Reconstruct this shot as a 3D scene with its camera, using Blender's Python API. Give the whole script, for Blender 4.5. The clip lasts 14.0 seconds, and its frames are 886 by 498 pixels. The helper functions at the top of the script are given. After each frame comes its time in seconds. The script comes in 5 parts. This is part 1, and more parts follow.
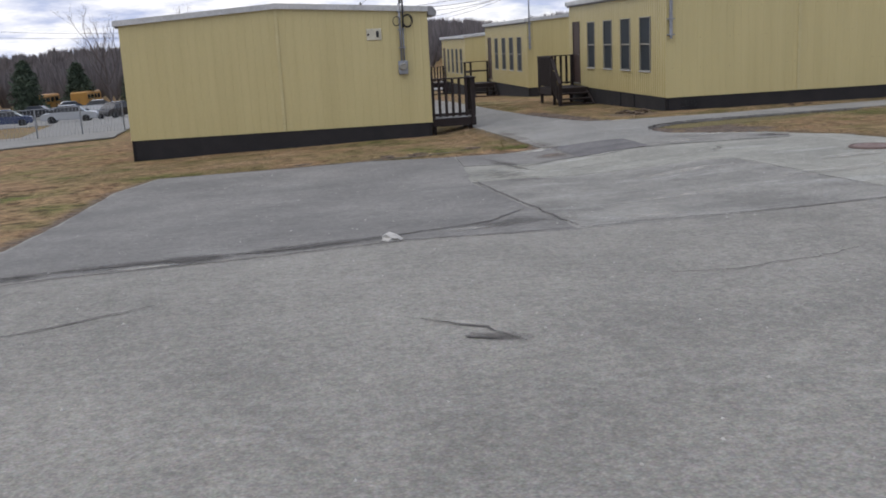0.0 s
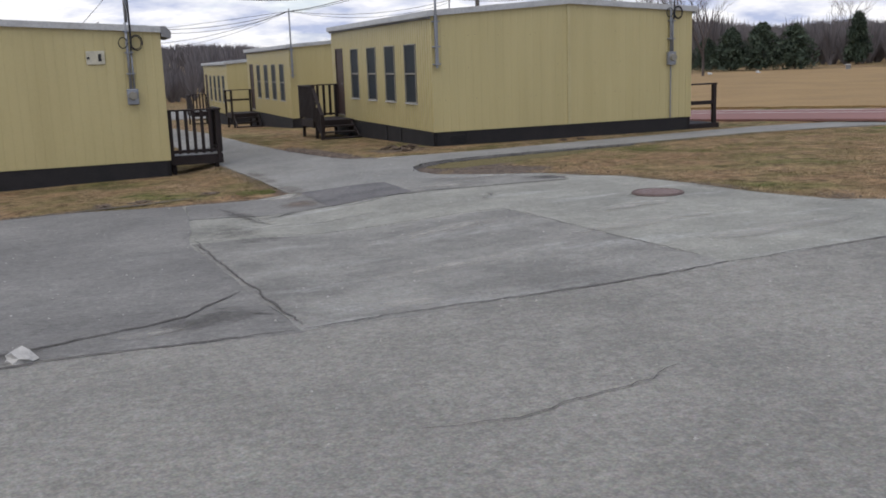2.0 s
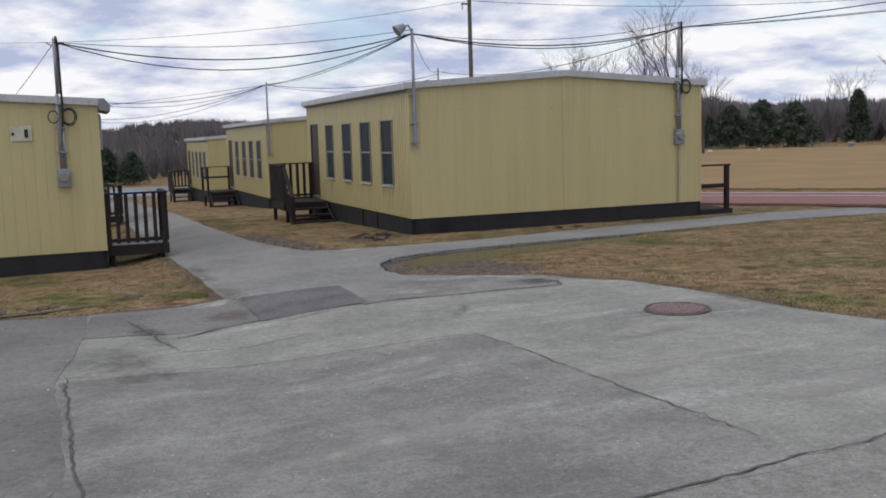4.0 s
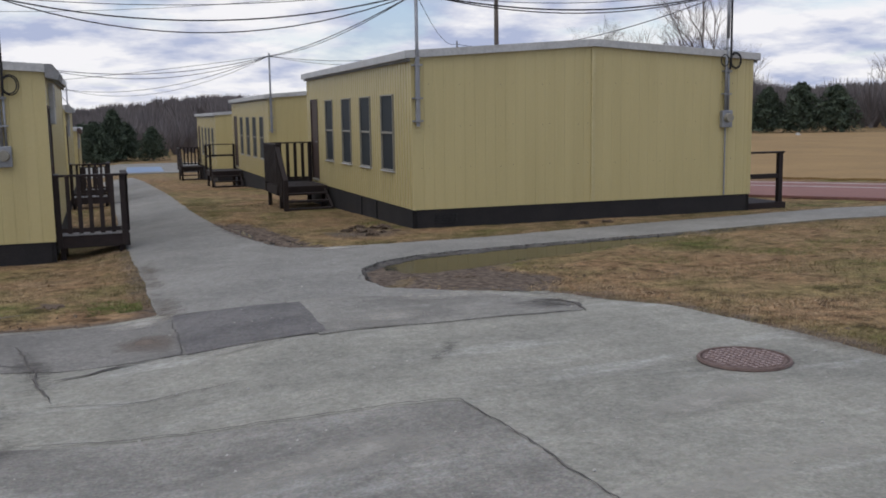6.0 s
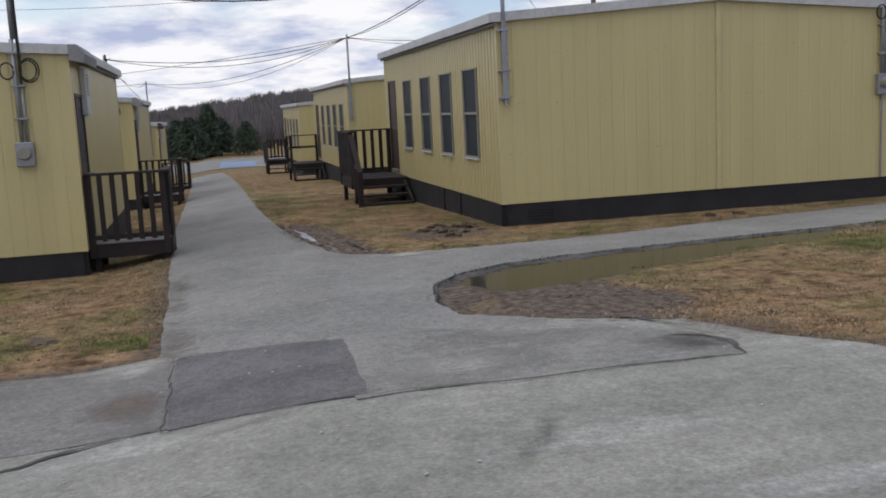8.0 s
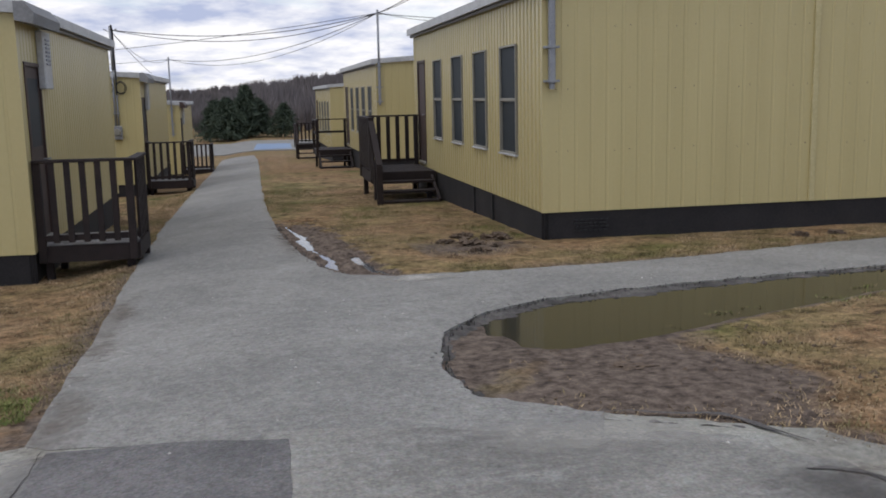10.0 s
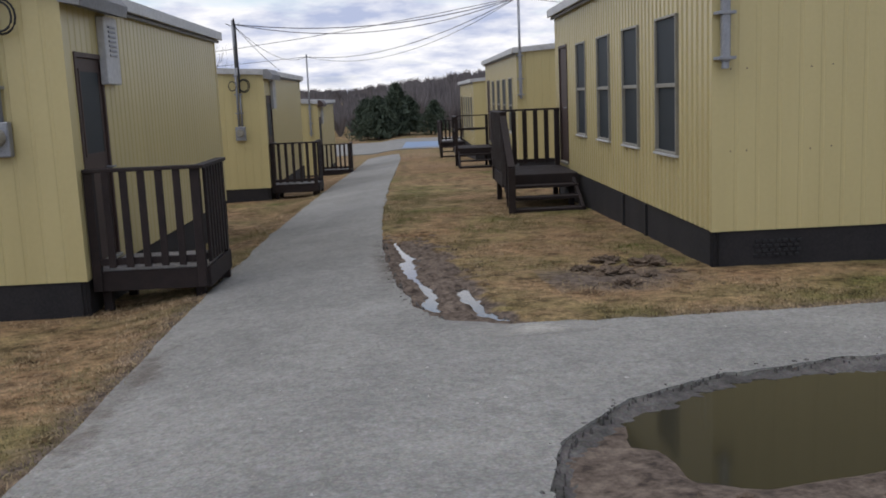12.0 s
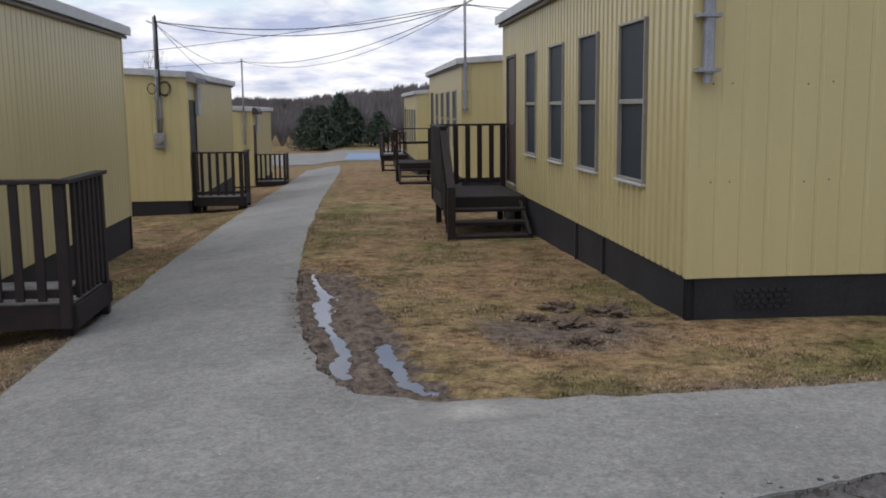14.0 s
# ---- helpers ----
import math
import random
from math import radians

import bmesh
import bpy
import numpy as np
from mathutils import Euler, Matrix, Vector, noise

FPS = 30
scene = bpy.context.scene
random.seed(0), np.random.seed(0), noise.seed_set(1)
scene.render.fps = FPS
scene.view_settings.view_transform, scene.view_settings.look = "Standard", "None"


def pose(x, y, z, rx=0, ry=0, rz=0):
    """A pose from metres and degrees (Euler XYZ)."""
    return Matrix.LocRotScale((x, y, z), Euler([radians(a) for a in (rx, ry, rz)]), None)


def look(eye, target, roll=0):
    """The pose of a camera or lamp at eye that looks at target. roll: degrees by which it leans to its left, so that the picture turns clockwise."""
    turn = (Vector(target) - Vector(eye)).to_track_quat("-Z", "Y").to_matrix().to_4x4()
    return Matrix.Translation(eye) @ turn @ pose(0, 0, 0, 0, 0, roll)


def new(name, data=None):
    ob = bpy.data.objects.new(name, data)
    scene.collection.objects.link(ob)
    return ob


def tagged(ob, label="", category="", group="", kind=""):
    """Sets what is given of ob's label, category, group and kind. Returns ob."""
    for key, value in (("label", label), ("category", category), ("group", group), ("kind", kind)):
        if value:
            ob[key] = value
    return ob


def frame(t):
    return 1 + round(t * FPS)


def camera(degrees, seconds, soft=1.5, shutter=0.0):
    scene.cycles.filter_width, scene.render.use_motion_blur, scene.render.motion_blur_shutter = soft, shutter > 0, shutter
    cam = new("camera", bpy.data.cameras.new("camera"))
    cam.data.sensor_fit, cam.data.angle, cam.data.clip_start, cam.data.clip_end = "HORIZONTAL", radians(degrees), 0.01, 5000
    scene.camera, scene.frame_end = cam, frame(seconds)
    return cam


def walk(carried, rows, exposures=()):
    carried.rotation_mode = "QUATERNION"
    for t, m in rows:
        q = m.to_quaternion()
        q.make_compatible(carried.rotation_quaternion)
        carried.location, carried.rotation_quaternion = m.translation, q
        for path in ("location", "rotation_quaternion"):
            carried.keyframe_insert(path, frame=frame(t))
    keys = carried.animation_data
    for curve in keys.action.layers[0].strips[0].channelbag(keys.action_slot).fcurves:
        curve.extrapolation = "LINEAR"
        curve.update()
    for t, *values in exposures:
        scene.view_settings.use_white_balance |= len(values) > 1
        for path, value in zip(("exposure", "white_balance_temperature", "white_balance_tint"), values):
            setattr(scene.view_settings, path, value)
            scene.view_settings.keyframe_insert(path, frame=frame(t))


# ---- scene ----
cam = camera(49.6, 14.0, 1.8)
PATH = [
    (0, (-3.061, -1.075, 1.968), (-2.801, 0.863, 1.545), -3.0),
    (0.5, (-2.789, -0.592, 1.958), (-2.279, 1.295, 1.533), -2.1),
    (1, (-2.49, 0.074, 1.92), (-1.83, 1.925, 1.548), -3.2),
    (1.5, (-2.195, 0.739, 1.915), (-1.519, 2.582, 1.531), -1.9),
    (2, (-1.87, 1.493, 1.932), (-1.171, 3.326, 1.545), -2.0),
    (2.5, (-1.469, 2.266, 1.896), (-0.766, 4.111, 1.58), -2.1),
    (5, (0.225, 5.203, 1.996), (0.962, 7.049, 1.774), -0.5),
    (5.5, (0.592, 5.889, 1.987), (1.334, 7.732, 1.761), 0.4),
    (6, (0.963, 6.558, 1.927), (1.623, 8.426, 1.651), -0.9),
    (6.5, (1.207, 7.158, 1.867), (1.907, 9.012, 1.601), 1.1),
    (7, (1.502, 7.84, 1.791), (1.994, 9.758, 1.508), -1.6),
    (7.5, (1.714, 8.523, 1.766), (2.202, 10.452, 1.569), 0.1),
    (8, (1.927, 9.163, 1.76), (2.39, 11.086, 1.465), -2.8),
    (8.5, (2.195, 9.827, 1.75), (2.623, 11.761, 1.477), -1.1),
    (9, (2.373, 10.459, 1.766), (2.779, 12.389, 1.435), -0.9),
    (11.5, (3.268, 13.628, 1.61), (3.46, 15.597, 1.315), -1.7),
    (12, (3.395, 14.202, 1.614), (3.461, 16.176, 1.297), -2.5),
    (12.5, (3.451, 14.746, 1.598), (3.534, 16.716, 1.261), -1.6),
    (13, (3.498, 15.112, 1.601), (3.521, 17.087, 1.288), -2.5),
    (13.5, (3.581, 15.445, 1.585), (3.623, 17.416, 1.247), -1.0),
    (14, (3.642, 15.844, 1.585), (3.827, 17.814, 1.291), -0.6),
]
walk(cam, [(t, look(eye, target, roll)) for t, eye, target, roll in PATH], [(t, stops, 6600, 12) for t, stops in ((0, 0.54), (1.5, 0.42), (2, 0.45), (2.5, 0.35), (5, 0.28), (5.5, 0.18), (6.5, 0.31), (7.5, 0.32), (8.5, 0.36), (9, 0.41), (11.5, 0.34), (12.5, 0.45), (13.5, 0.39), (14, 0.43))])

# ---------------------------------------------------------------- light
world = bpy.data.worlds.new("world")
scene.world = world
world.use_nodes = True
wn, wl = world.node_tree.nodes, world.node_tree.links
wn.clear()
SUN_ELEVATION, SUN_TURN = 70.0, 252.0   # degrees; the turn is clockwise from north (+y)


def wnode(kind, **values):
    n = wn.new(kind)
    for key, value in values.items():
        n.inputs[key].default_value = value
    return n


sky = wn.new("ShaderNodeTexSky")
sky.sky_type, sky.sun_disc = "NISHITA", False
sky.air_density, sky.dust_density, sky.ozone_density = 1.0, 0.3, 2.2
sky.sun_elevation, sky.sun_rotation = radians(SUN_ELEVATION), radians(SUN_TURN)
coord = wn.new("ShaderNodeTexCoord")
split = wn.new("ShaderNodeSeparateXYZ")
wl.new(coord.outputs["Generated"], split.inputs[0])
lift = wn.new("ShaderNodeMath")
lift.operation, lift.inputs[1].default_value = "MAXIMUM", 0.0
wl.new(split.outputs["Z"], lift.inputs[0])
lift2 = wn.new("ShaderNodeMath")
lift2.operation, lift2.inputs[1].default_value = "ADD", 0.2
wl.new(lift.outputs[0], lift2.inputs[0])
flat = wn.new("ShaderNodeVectorMath")
flat.operation = "DIVIDE"
wl.new(coord.outputs["Generated"], flat.inputs[0])
wl.new(lift2.outputs[0], flat.inputs[1])
clouds = wnode("ShaderNodeTexNoise", Scale=1.7, Detail=6.0, Roughness=0.52, Distortion=0.2)
wl.new(flat.outputs[0], clouds.inputs["Vector"])
cover = wn.new("ShaderNodeValToRGB")
cover.color_ramp.elements[0].position, cover.color_ramp.elements[1].position = 0.37, 0.57
wl.new(clouds.outputs[0], cover.inputs[0])
shade = wnode("ShaderNodeTexNoise", Scale=2.6, Detail=6.0, Roughness=0.58)
wl.new(flat.outputs[0], shade.inputs["Vector"])
tone = wn.new("ShaderNodeValToRGB")
tone.color_ramp.elements[0].position, tone.color_ramp.elements[1].position = 0.38, 0.58
tone.color_ramp.elements[0].color, tone.color_ramp.elements[1].color = (0.45, 0.52, 0.72, 1), (0.95, 0.965, 1.0, 1)
wl.new(shade.outputs[0], tone.inputs[0])
low = wn.new("ShaderNodeMapRange")
low.inputs["From Min"].default_value, low.inputs["From Max"].default_value = 0.16, 0.0
wl.new(split.outputs["Z"], low.inputs["Value"])
fuller = wn.new("ShaderNodeMath")
fuller.operation, fuller.use_clamp = "ADD", True
wl.new(cover.outputs[0], fuller.inputs[0])
wl.new(low.outputs[0], fuller.inputs[1])
clear_sky, cloud_sky = wnode("ShaderNodeBackground", Strength=0.11), wnode("ShaderNodeBackground", Strength=0.8)
wl.new(sky.outputs[0], clear_sky.inputs[0])
wl.new(tone.outputs[0], cloud_sky.inputs[0])
both, world_out = wn.new("ShaderNodeMixShader"), wn.new("ShaderNodeOutputWorld")
wl.new(fuller.outputs[0], both.inputs[0])
wl.new(clear_sky.outputs[0], both.inputs[1])
wl.new(cloud_sky.outputs[0], both.inputs[2])
wl.new(both.outputs[0], world_out.inputs[0])

sun = new("sun", bpy.data.lights.new("sun", "SUN"))
sun.data.energy, sun.data.angle, sun.data.color = 1.05, radians(80), (1.0, 0.96, 0.9)
_a, _e = radians(SUN_TURN), radians(SUN_ELEVATION)
sun.matrix_world = look((0, 0, 30), (-math.sin(_a) * math.cos(_e), -math.cos(_a) * math.cos(_e), 30 - math.sin(_e)))

# ---------------------------------------------------------------- materials


def material(name, colour, rough=0.8, metal=0.0, dark=None, scale=3.0, fine=60.0, bump=0.2, mix=0.5, island=0.0, spec=0.4, contrast=(0.35, 0.65), depth=0.004, stretch=None):
    """A worn surface: two colours mixed by coarse and fine noise, with fine relief; island varies each loose piece."""
    m = bpy.data.materials.new(name)
    m.use_nodes = True
    n, l = m.node_tree.nodes, m.node_tree.links
    b = n["Principled BSDF"]
    b.inputs["Roughness"].default_value, b.inputs["Metallic"].default_value = rough, metal
    b.inputs["Specular IOR Level"].default_value = spec
    dark = dark or [c * 0.7 for c in colour]
    co = n.new("ShaderNodeTexCoord")
    big, small = n.new("ShaderNodeTexNoise"), n.new("ShaderNodeTexNoise")
    for t, s in ((big, scale), (small, fine)):
        t.inputs["Scale"].default_value, t.inputs["Detail"].default_value = s, 5.0
        l.new(co.outputs["Object"], t.inputs["Vector"])
    if stretch:
        mp = n.new("ShaderNodeMapping")
        mp.inputs["Scale"].default_value = stretch
        l.new(co.outputs["Object"], mp.inputs[0])
        l.new(mp.outputs[0], big.inputs["Vector"])
    ramp = n.new("ShaderNodeValToRGB")
    ramp.color_ramp.elements[0].position, ramp.color_ramp.elements[1].position = contrast
    ramp.color_ramp.elements[0].color, ramp.color_ramp.elements[1].color = (*dark, 1), (*colour, 1)
    add = n.new("ShaderNodeMix")
    add.inputs["Factor"].default_value = mix
    l.new(big.outputs[0], add.inputs["A"])
    l.new(small.outputs[0], add.inputs["B"])
    l.new(add.outputs["Result"], ramp.inputs[0])
    out = ramp.outputs[0]
    if island:
        geo, hsv, mr = n.new("ShaderNodeNewGeometry"), n.new("ShaderNodeHueSaturation"), n.new("ShaderNodeMapRange")
        mr.inputs["To Min"].default_value, mr.inputs["To Max"].default_value = 1 - island, 1 + island
        l.new(geo.outputs["Random Per Island"], mr.inputs["Value"])
        l.new(mr.outputs[0], hsv.inputs["Value"])
        l.new(out, hsv.inputs["Color"])
        out = hsv.outputs[0]
    l.new(out, b.inputs["Base Color"])
    if bump:
        bu = n.new("ShaderNodeBump")
        bu.inputs["Strength"].default_value, bu.inputs["Distance"].default_value = bump, depth
        l.new(small.outputs[0], bu.inputs["Height"])
        l.new(bu.outputs[0], b.inputs["Normal"])
    return m


YELLOW = material("yellow_siding", (0.53, 0.445, 0.212), 0.38, spec=0.6, dark=(0.48, 0.4, 0.186), scale=0.9, fine=25, bump=0.05, contrast=(0.32, 0.6), mix=0.3, stretch=(3.5, 3.5, 0.3))
# slightly paler than the siding, so that the cover strips stand out
PALEYELLOW = material("pale_yellow_trim", (0.56, 0.485, 0.26), 0.5, dark=(0.47, 0.40, 0.20), scale=2, fine=25, bump=0.05)
SKIRT = material("skirt_paint", (0.026, 0.023, 0.023), 0.8, dark=(0.012, 0.011, 0.012), scale=2.5, fine=40)
FASCIA = material("white_fascia", (0.56, 0.56, 0.55), 0.5, dark=(0.40, 0.40, 0.39), scale=2.0, fine=20, bump=0.05)
ROOF = material("roof_membrane", (0.30, 0.30, 0.30), 0.9, scale=1.0, fine=30)
DARKWOOD = material("dark_stained_wood", (0.026, 0.016, 0.014), 0.75, dark=(0.011, 0.007, 0.0065), scale=6, fine=70)
# weathered planks; the pale grey also holds the wet floor's sky sheen as colour
DECKWOOD = material("weathered_deck_board_with_sheen", (0.34, 0.32, 0.3), 0.6, dark=(0.06, 0.05, 0.046), scale=5, fine=50, island=0.15)
DOORPAINT = material("brown_door_paint", (0.072, 0.044, 0.036), 0.55, dark=(0.048, 0.029, 0.024), scale=3, fine=30, bump=0.05)
FRAME = material("window_frame_metal", (0.30, 0.285, 0.235), 0.45, dark=(0.23, 0.215, 0.18), scale=4, fine=30, bump=0.03)
STEEL = material("galvanised_steel", (0.34, 0.35, 0.37), 0.5, 0.55, scale=8, fine=60, bump=0.05)
STUDS = material("worn_iron_studs", (0.37, 0.29, 0.265), 0.55, 0.3, dark=(0.25, 0.17, 0.15), scale=10, fine=60)
RUSTED = material("rusty_iron", (0.2, 0.14, 0.122), 0.7, 0.2, dark=(0.105, 0.07, 0.06), scale=12, fine=90)
CABLE = material("black_cable", (0.02, 0.02, 0.022), 0.6, scale=5, fine=40, bump=0)
POLEWOOD = material("pole_wood", (0.16, 0.14, 0.125), 0.9, scale=2, fine=30)
BARK = material("bark", (0.13, 0.105, 0.095), 0.95, dark=(0.07, 0.056, 0.05), scale=4, fine=30)
TWIGS = material("bare_woods", (0.205, 0.182, 0.178), 0.95, dark=(0.115, 0.103, 0.104), scale=0.03, fine=0.3, island=0.22, bump=0)
NEEDLES = material("conifer_needles", (0.08, 0.105, 0.066), 0.85, dark=(0.028, 0.043, 0.029), scale=0.9, fine=6, island=0.3, bump=0)
MUD = material("mud", (0.165, 0.118, 0.078), 0.9, dark=(0.07, 0.05, 0.036), scale=4, fine=40, bump=0.6, depth=0.02)
CRACK = material("crack_dirt", (0.14, 0.128, 0.118), 0.95, dark=(0.05, 0.046, 0.042), scale=6, fine=50)
TRACK = material("red_track", (0.27, 0.135, 0.115), 0.9, dark=(0.2, 0.1, 0.088), scale=0.6, fine=12)
FIELD = material("dead_field_grass", (0.33, 0.21, 0.085), 0.95, dark=(0.225, 0.145, 0.06), scale=0.25, fine=8, bump=0.4, depth=0.03)
LINE = material("white_line", (0.6, 0.58, 0.56), 0.8, scale=3, fine=30)
BLUE = material("blue_court", (0.20, 0.28, 0.40), 0.7, dark=(0.17, 0.24, 0.35), scale=0.4, fine=8)
TYRE = material("tyre_rubber", (0.02, 0.02, 0.02), 0.85)
SIGN = material("cream_sign", (0.62, 0.58, 0.45), 0.6, scale=5, fine=30, bump=0.02)
CONCRETE = material("pale_chip", (0.5, 0.48, 0.44), 0.9, scale=8, fine=50)


def glassy(name, colour, rough, spec=0.5):
    m = bpy.data.materials.new(name)
    m.use_nodes = True
    b = m.node_tree.nodes["Principled BSDF"]
    b.inputs["Base Color"].default_value = (*colour, 1)
    b.inputs["Roughness"].default_value, b.inputs["Specular IOR Level"].default_value = rough, spec
    return m


SCREEN = material("dark_window_screen", (0.030, 0.038, 0.044), 0.55, dark=(0.022, 0.028, 0.033), scale=3, fine=200, bump=0.02, spec=0.2)
CARGLASS = glassy("car_glass", (0.015, 0.017, 0.02), 0.08)
WATER = glassy("muddy_water", (0.032, 0.028, 0.015), 0.08, 0.2)
RUTWATER = glassy("rut_water", (0.06, 0.055, 0.05), 0.08, 0.9)
CARPAINT = [glassy("car_paint_" + n, c, 0.25) for n, c in (("silver", (0.36, 0.37, 0.38)), ("navy", (0.03, 0.045, 0.10)), ("black", (0.02, 0.02, 0.022)), ("white", (0.6, 0.6, 0.6)))]


def asphalt(name, colour, dark, chips=0.5, coarse=0.55, pale=0.0):
    """Worn asphalt: broad stains, pale scuffs, aggregate chips of several tints and fine relief."""
    m = bpy.data.materials.new(name)
    m.use_nodes = True
    n, l = m.node_tree.nodes, m.node_tree.links
    b = n["Principled BSDF"]
    b.inputs["Roughness"].default_value, b.inputs["Specular IOR Level"].default_value = 0.9, 0.25
    co = n.new("ShaderNodeTexCoord")

    def tex(scale, detail, rough, turn=0.0, stretch=(1, 1, 1)):
        t, mp = n.new("ShaderNodeTexNoise"), n.new("ShaderNodeMapping")
        t.inputs["Scale"].default_value, t.inputs["Detail"].default_value, t.inputs["Roughness"].default_value = scale, detail, rough
        mp.inputs["Rotation"].default_value, mp.inputs["Scale"].default_value = (0, 0, turn), stretch
        l.new(co.outputs["Object"], mp.inputs[0])
        l.new(mp.outputs[0], t.inputs["Vector"])
        return t.outputs[0]

    def span(src, a, bb, c, d):
        r = n.new("ShaderNodeMapRange")
        for key, v in (("From Min", a), ("From Max", bb), ("To Min", c), ("To Max", d)):
            r.inputs[key].default_value = v
        l.new(src, r.inputs["Value"])
        return r.outputs[0]

    def times(a, bb):
        x = n.new("ShaderNodeMath")
        x.operation = "MULTIPLY"
        l.new(a, x.inputs[0])
        l.new(bb, x.inputs[1])
        return x.outputs[0]

    r1 = n.new("ShaderNodeValToRGB")
    r1.color_ramp.elements[0].position, r1.color_ramp.elements[1].position = 0.36, 0.64
    r1.color_ramp.elements[0].color, r1.color_ramp.elements[1].color = (*dark, 1), (*colour, 1)
    l.new(tex(coarse, 9.0, 0.62), r1.inputs[0])
    base = r1.outputs[0]
    if pale:
        # dusty, worn scuffs running along the joints
        scuff = times(span(tex(1.1, 8.0, 0.68, 0.12, (0.45, 1.5, 1)), 0.55, 0.72, 0.0, pale), span(tex(9.0, 6.0, 0.7), 0.35, 0.6, 0.35, 1.0))
        mx = n.new("ShaderNodeMix")
        mx.data_type = "RGBA"
        mx.inputs["B"].default_value = (0.46, 0.46, 0.43, 1)
        l.new(scuff, mx.inputs["Factor"])
        l.new(base, mx.inputs["A"])
        base = mx.outputs["Result"]
    chip = n.new("ShaderNodeTexVoronoi")
    chip.inputs["Scale"].default_value = 62.0
    l.new(co.outputs["Object"], chip.inputs["Vector"])
    grey = n.new("ShaderNodeMix")
    grey.data_type = "RGBA"
    grey.inputs["Factor"].default_value = 0.05 * chips
    grey.inputs["A"].default_value = (0.5, 0.5, 0.5, 1)
    l.new(chip.outputs["Color"], grey.inputs["B"])
    tint = n.new("ShaderNodeMix")
    tint.data_type, tint.blend_type = "RGBA", "OVERLAY"
    tint.inputs["Factor"].default_value = 1.0
    l.new(base, tint.inputs["A"])
    l.new(grey.outputs["Result"], tint.inputs["B"])
    grains = tex(38.0, 6.0, 0.75)
    mul = times(times(times(span(tex(5.0, 6.0, 0.65), 0.3, 0.7, 0.9, 1.1), span(tex(16.0, 3.0, 0.7), 0.34, 0.66, 0.86, 1.14)), span(grains, 0.32, 0.68, 0.76, 1.24)), span(chip.outputs["Distance"], 0.0, 0.8, 1.0 + 0.12 * chips, 1.0 - 0.2 * chips))
    sc = n.new("ShaderNodeVectorMath")
    sc.operation = "SCALE"
    l.new(tint.outputs["Result"], sc.inputs[0])
    l.new(mul, sc.inputs["Scale"])
    l.new(sc.outputs[0], b.inputs["Base Color"])
    bu = n.new("ShaderNodeBump")
    bu.inputs["Strength"].default_value, bu.inputs["Distance"].default_value = 0.35, 0.003
    l.new(grains, bu.inputs["Height"])
    l.new(bu.outputs[0], b.inputs["Normal"])
    return m


ASPHALT = asphalt("old_asphalt", (0.325, 0.317, 0.272), (0.225, 0.221, 0.192), 0.5, 0.7, 0.8)
ROADASPHALT = asphalt("road_asphalt", (0.278, 0.265, 0.233), (0.213, 0.204, 0.18), 0.9, 0.5)
BAYASPHALT = asphalt("bay_asphalt", (0.225, 0.216, 0.197), (0.16, 0.154, 0.142), 0.5, 0.5, 0.15)
PATCHASPHALT = asphalt("dark_patch_asphalt", (0.178, 0.17, 0.164), (0.12, 0.116, 0.113), 1.0, 1.2, 0.1)
PATHASPHALT = asphalt("path_asphalt", (0.28, 0.272, 0.247), (0.21, 0.205, 0.187), 0.8, 0.6)
WORNASPHALT = asphalt("worn_asphalt", (0.288, 0.278, 0.248), (0.187, 0.18, 0.162), 0.8, 0.9, 0.6)
DAMPASPHALT = asphalt("damp_asphalt", (0.14, 0.13, 0.12), (0.06, 0.056, 0.051), 1.2, 2.5)


def stain_material(name, colour, dark, rough=0.9):
    """Dirt that thins out towards its ragged border, over the paving beneath."""
    m = bpy.data.materials.new(name)
    m.use_nodes = True
    n, l = m.node_tree.nodes, m.node_tree.links
    b = n["Principled BSDF"]
    b.inputs["Roughness"].default_value, b.inputs["Specular IOR Level"].default_value = rough, 0.2
    co, att, see = n.new("ShaderNodeTexCoord"), n.new("ShaderNodeAttribute"), n.new("ShaderNodeBsdfTransparent")
    att.attribute_name = "cover"
    big, small = n.new("ShaderNodeTexNoise"), n.new("ShaderNodeTexNoise")
    for t, sc in ((big, 5.0), (small, 40.0)):
        t.inputs["Scale"].default_value, t.inputs["Detail"].default_value, t.inputs["Roughness"].default_value = sc, 8.0, 0.72
        l.new(co.outputs["Object"], t.inputs["Vector"])
    ramp = n.new("ShaderNodeValToRGB")
    ramp.color_ramp.elements[0].position, ramp.color_ramp.elements[1].position = 0.35, 0.65
    ramp.color_ramp.elements[0].color, ramp.color_ramp.elements[1].color = (*dark, 1), (*colour, 1)
    l.new(small.outputs[0], ramp.inputs[0])
    l.new(ramp.outputs[0], b.inputs["Base Color"])
    add, span, mix = n.new("ShaderNodeMath"), n.new("ShaderNodeMapRange"), n.new("ShaderNodeMixShader")
    add.operation = "ADD"
    l.new(att.outputs["Fac"], add.inputs[0])
    l.new(big.outputs[0], add.inputs[1])
    span.inputs["From Min"].default_value, span.inputs["From Max"].default_value, span.inputs["To Max"].default_value = 0.78, 1.35, 0.85
    l.new(add.outputs[0], span.inputs["Value"])
    l.new(span.outputs[0], mix.inputs[0])
    l.new(see.outputs[0], mix.inputs[1])
    l.new(b.outputs[0], mix.inputs[2])
    l.new(mix.outputs[0], n["Material Output"].inputs[0])
    return m


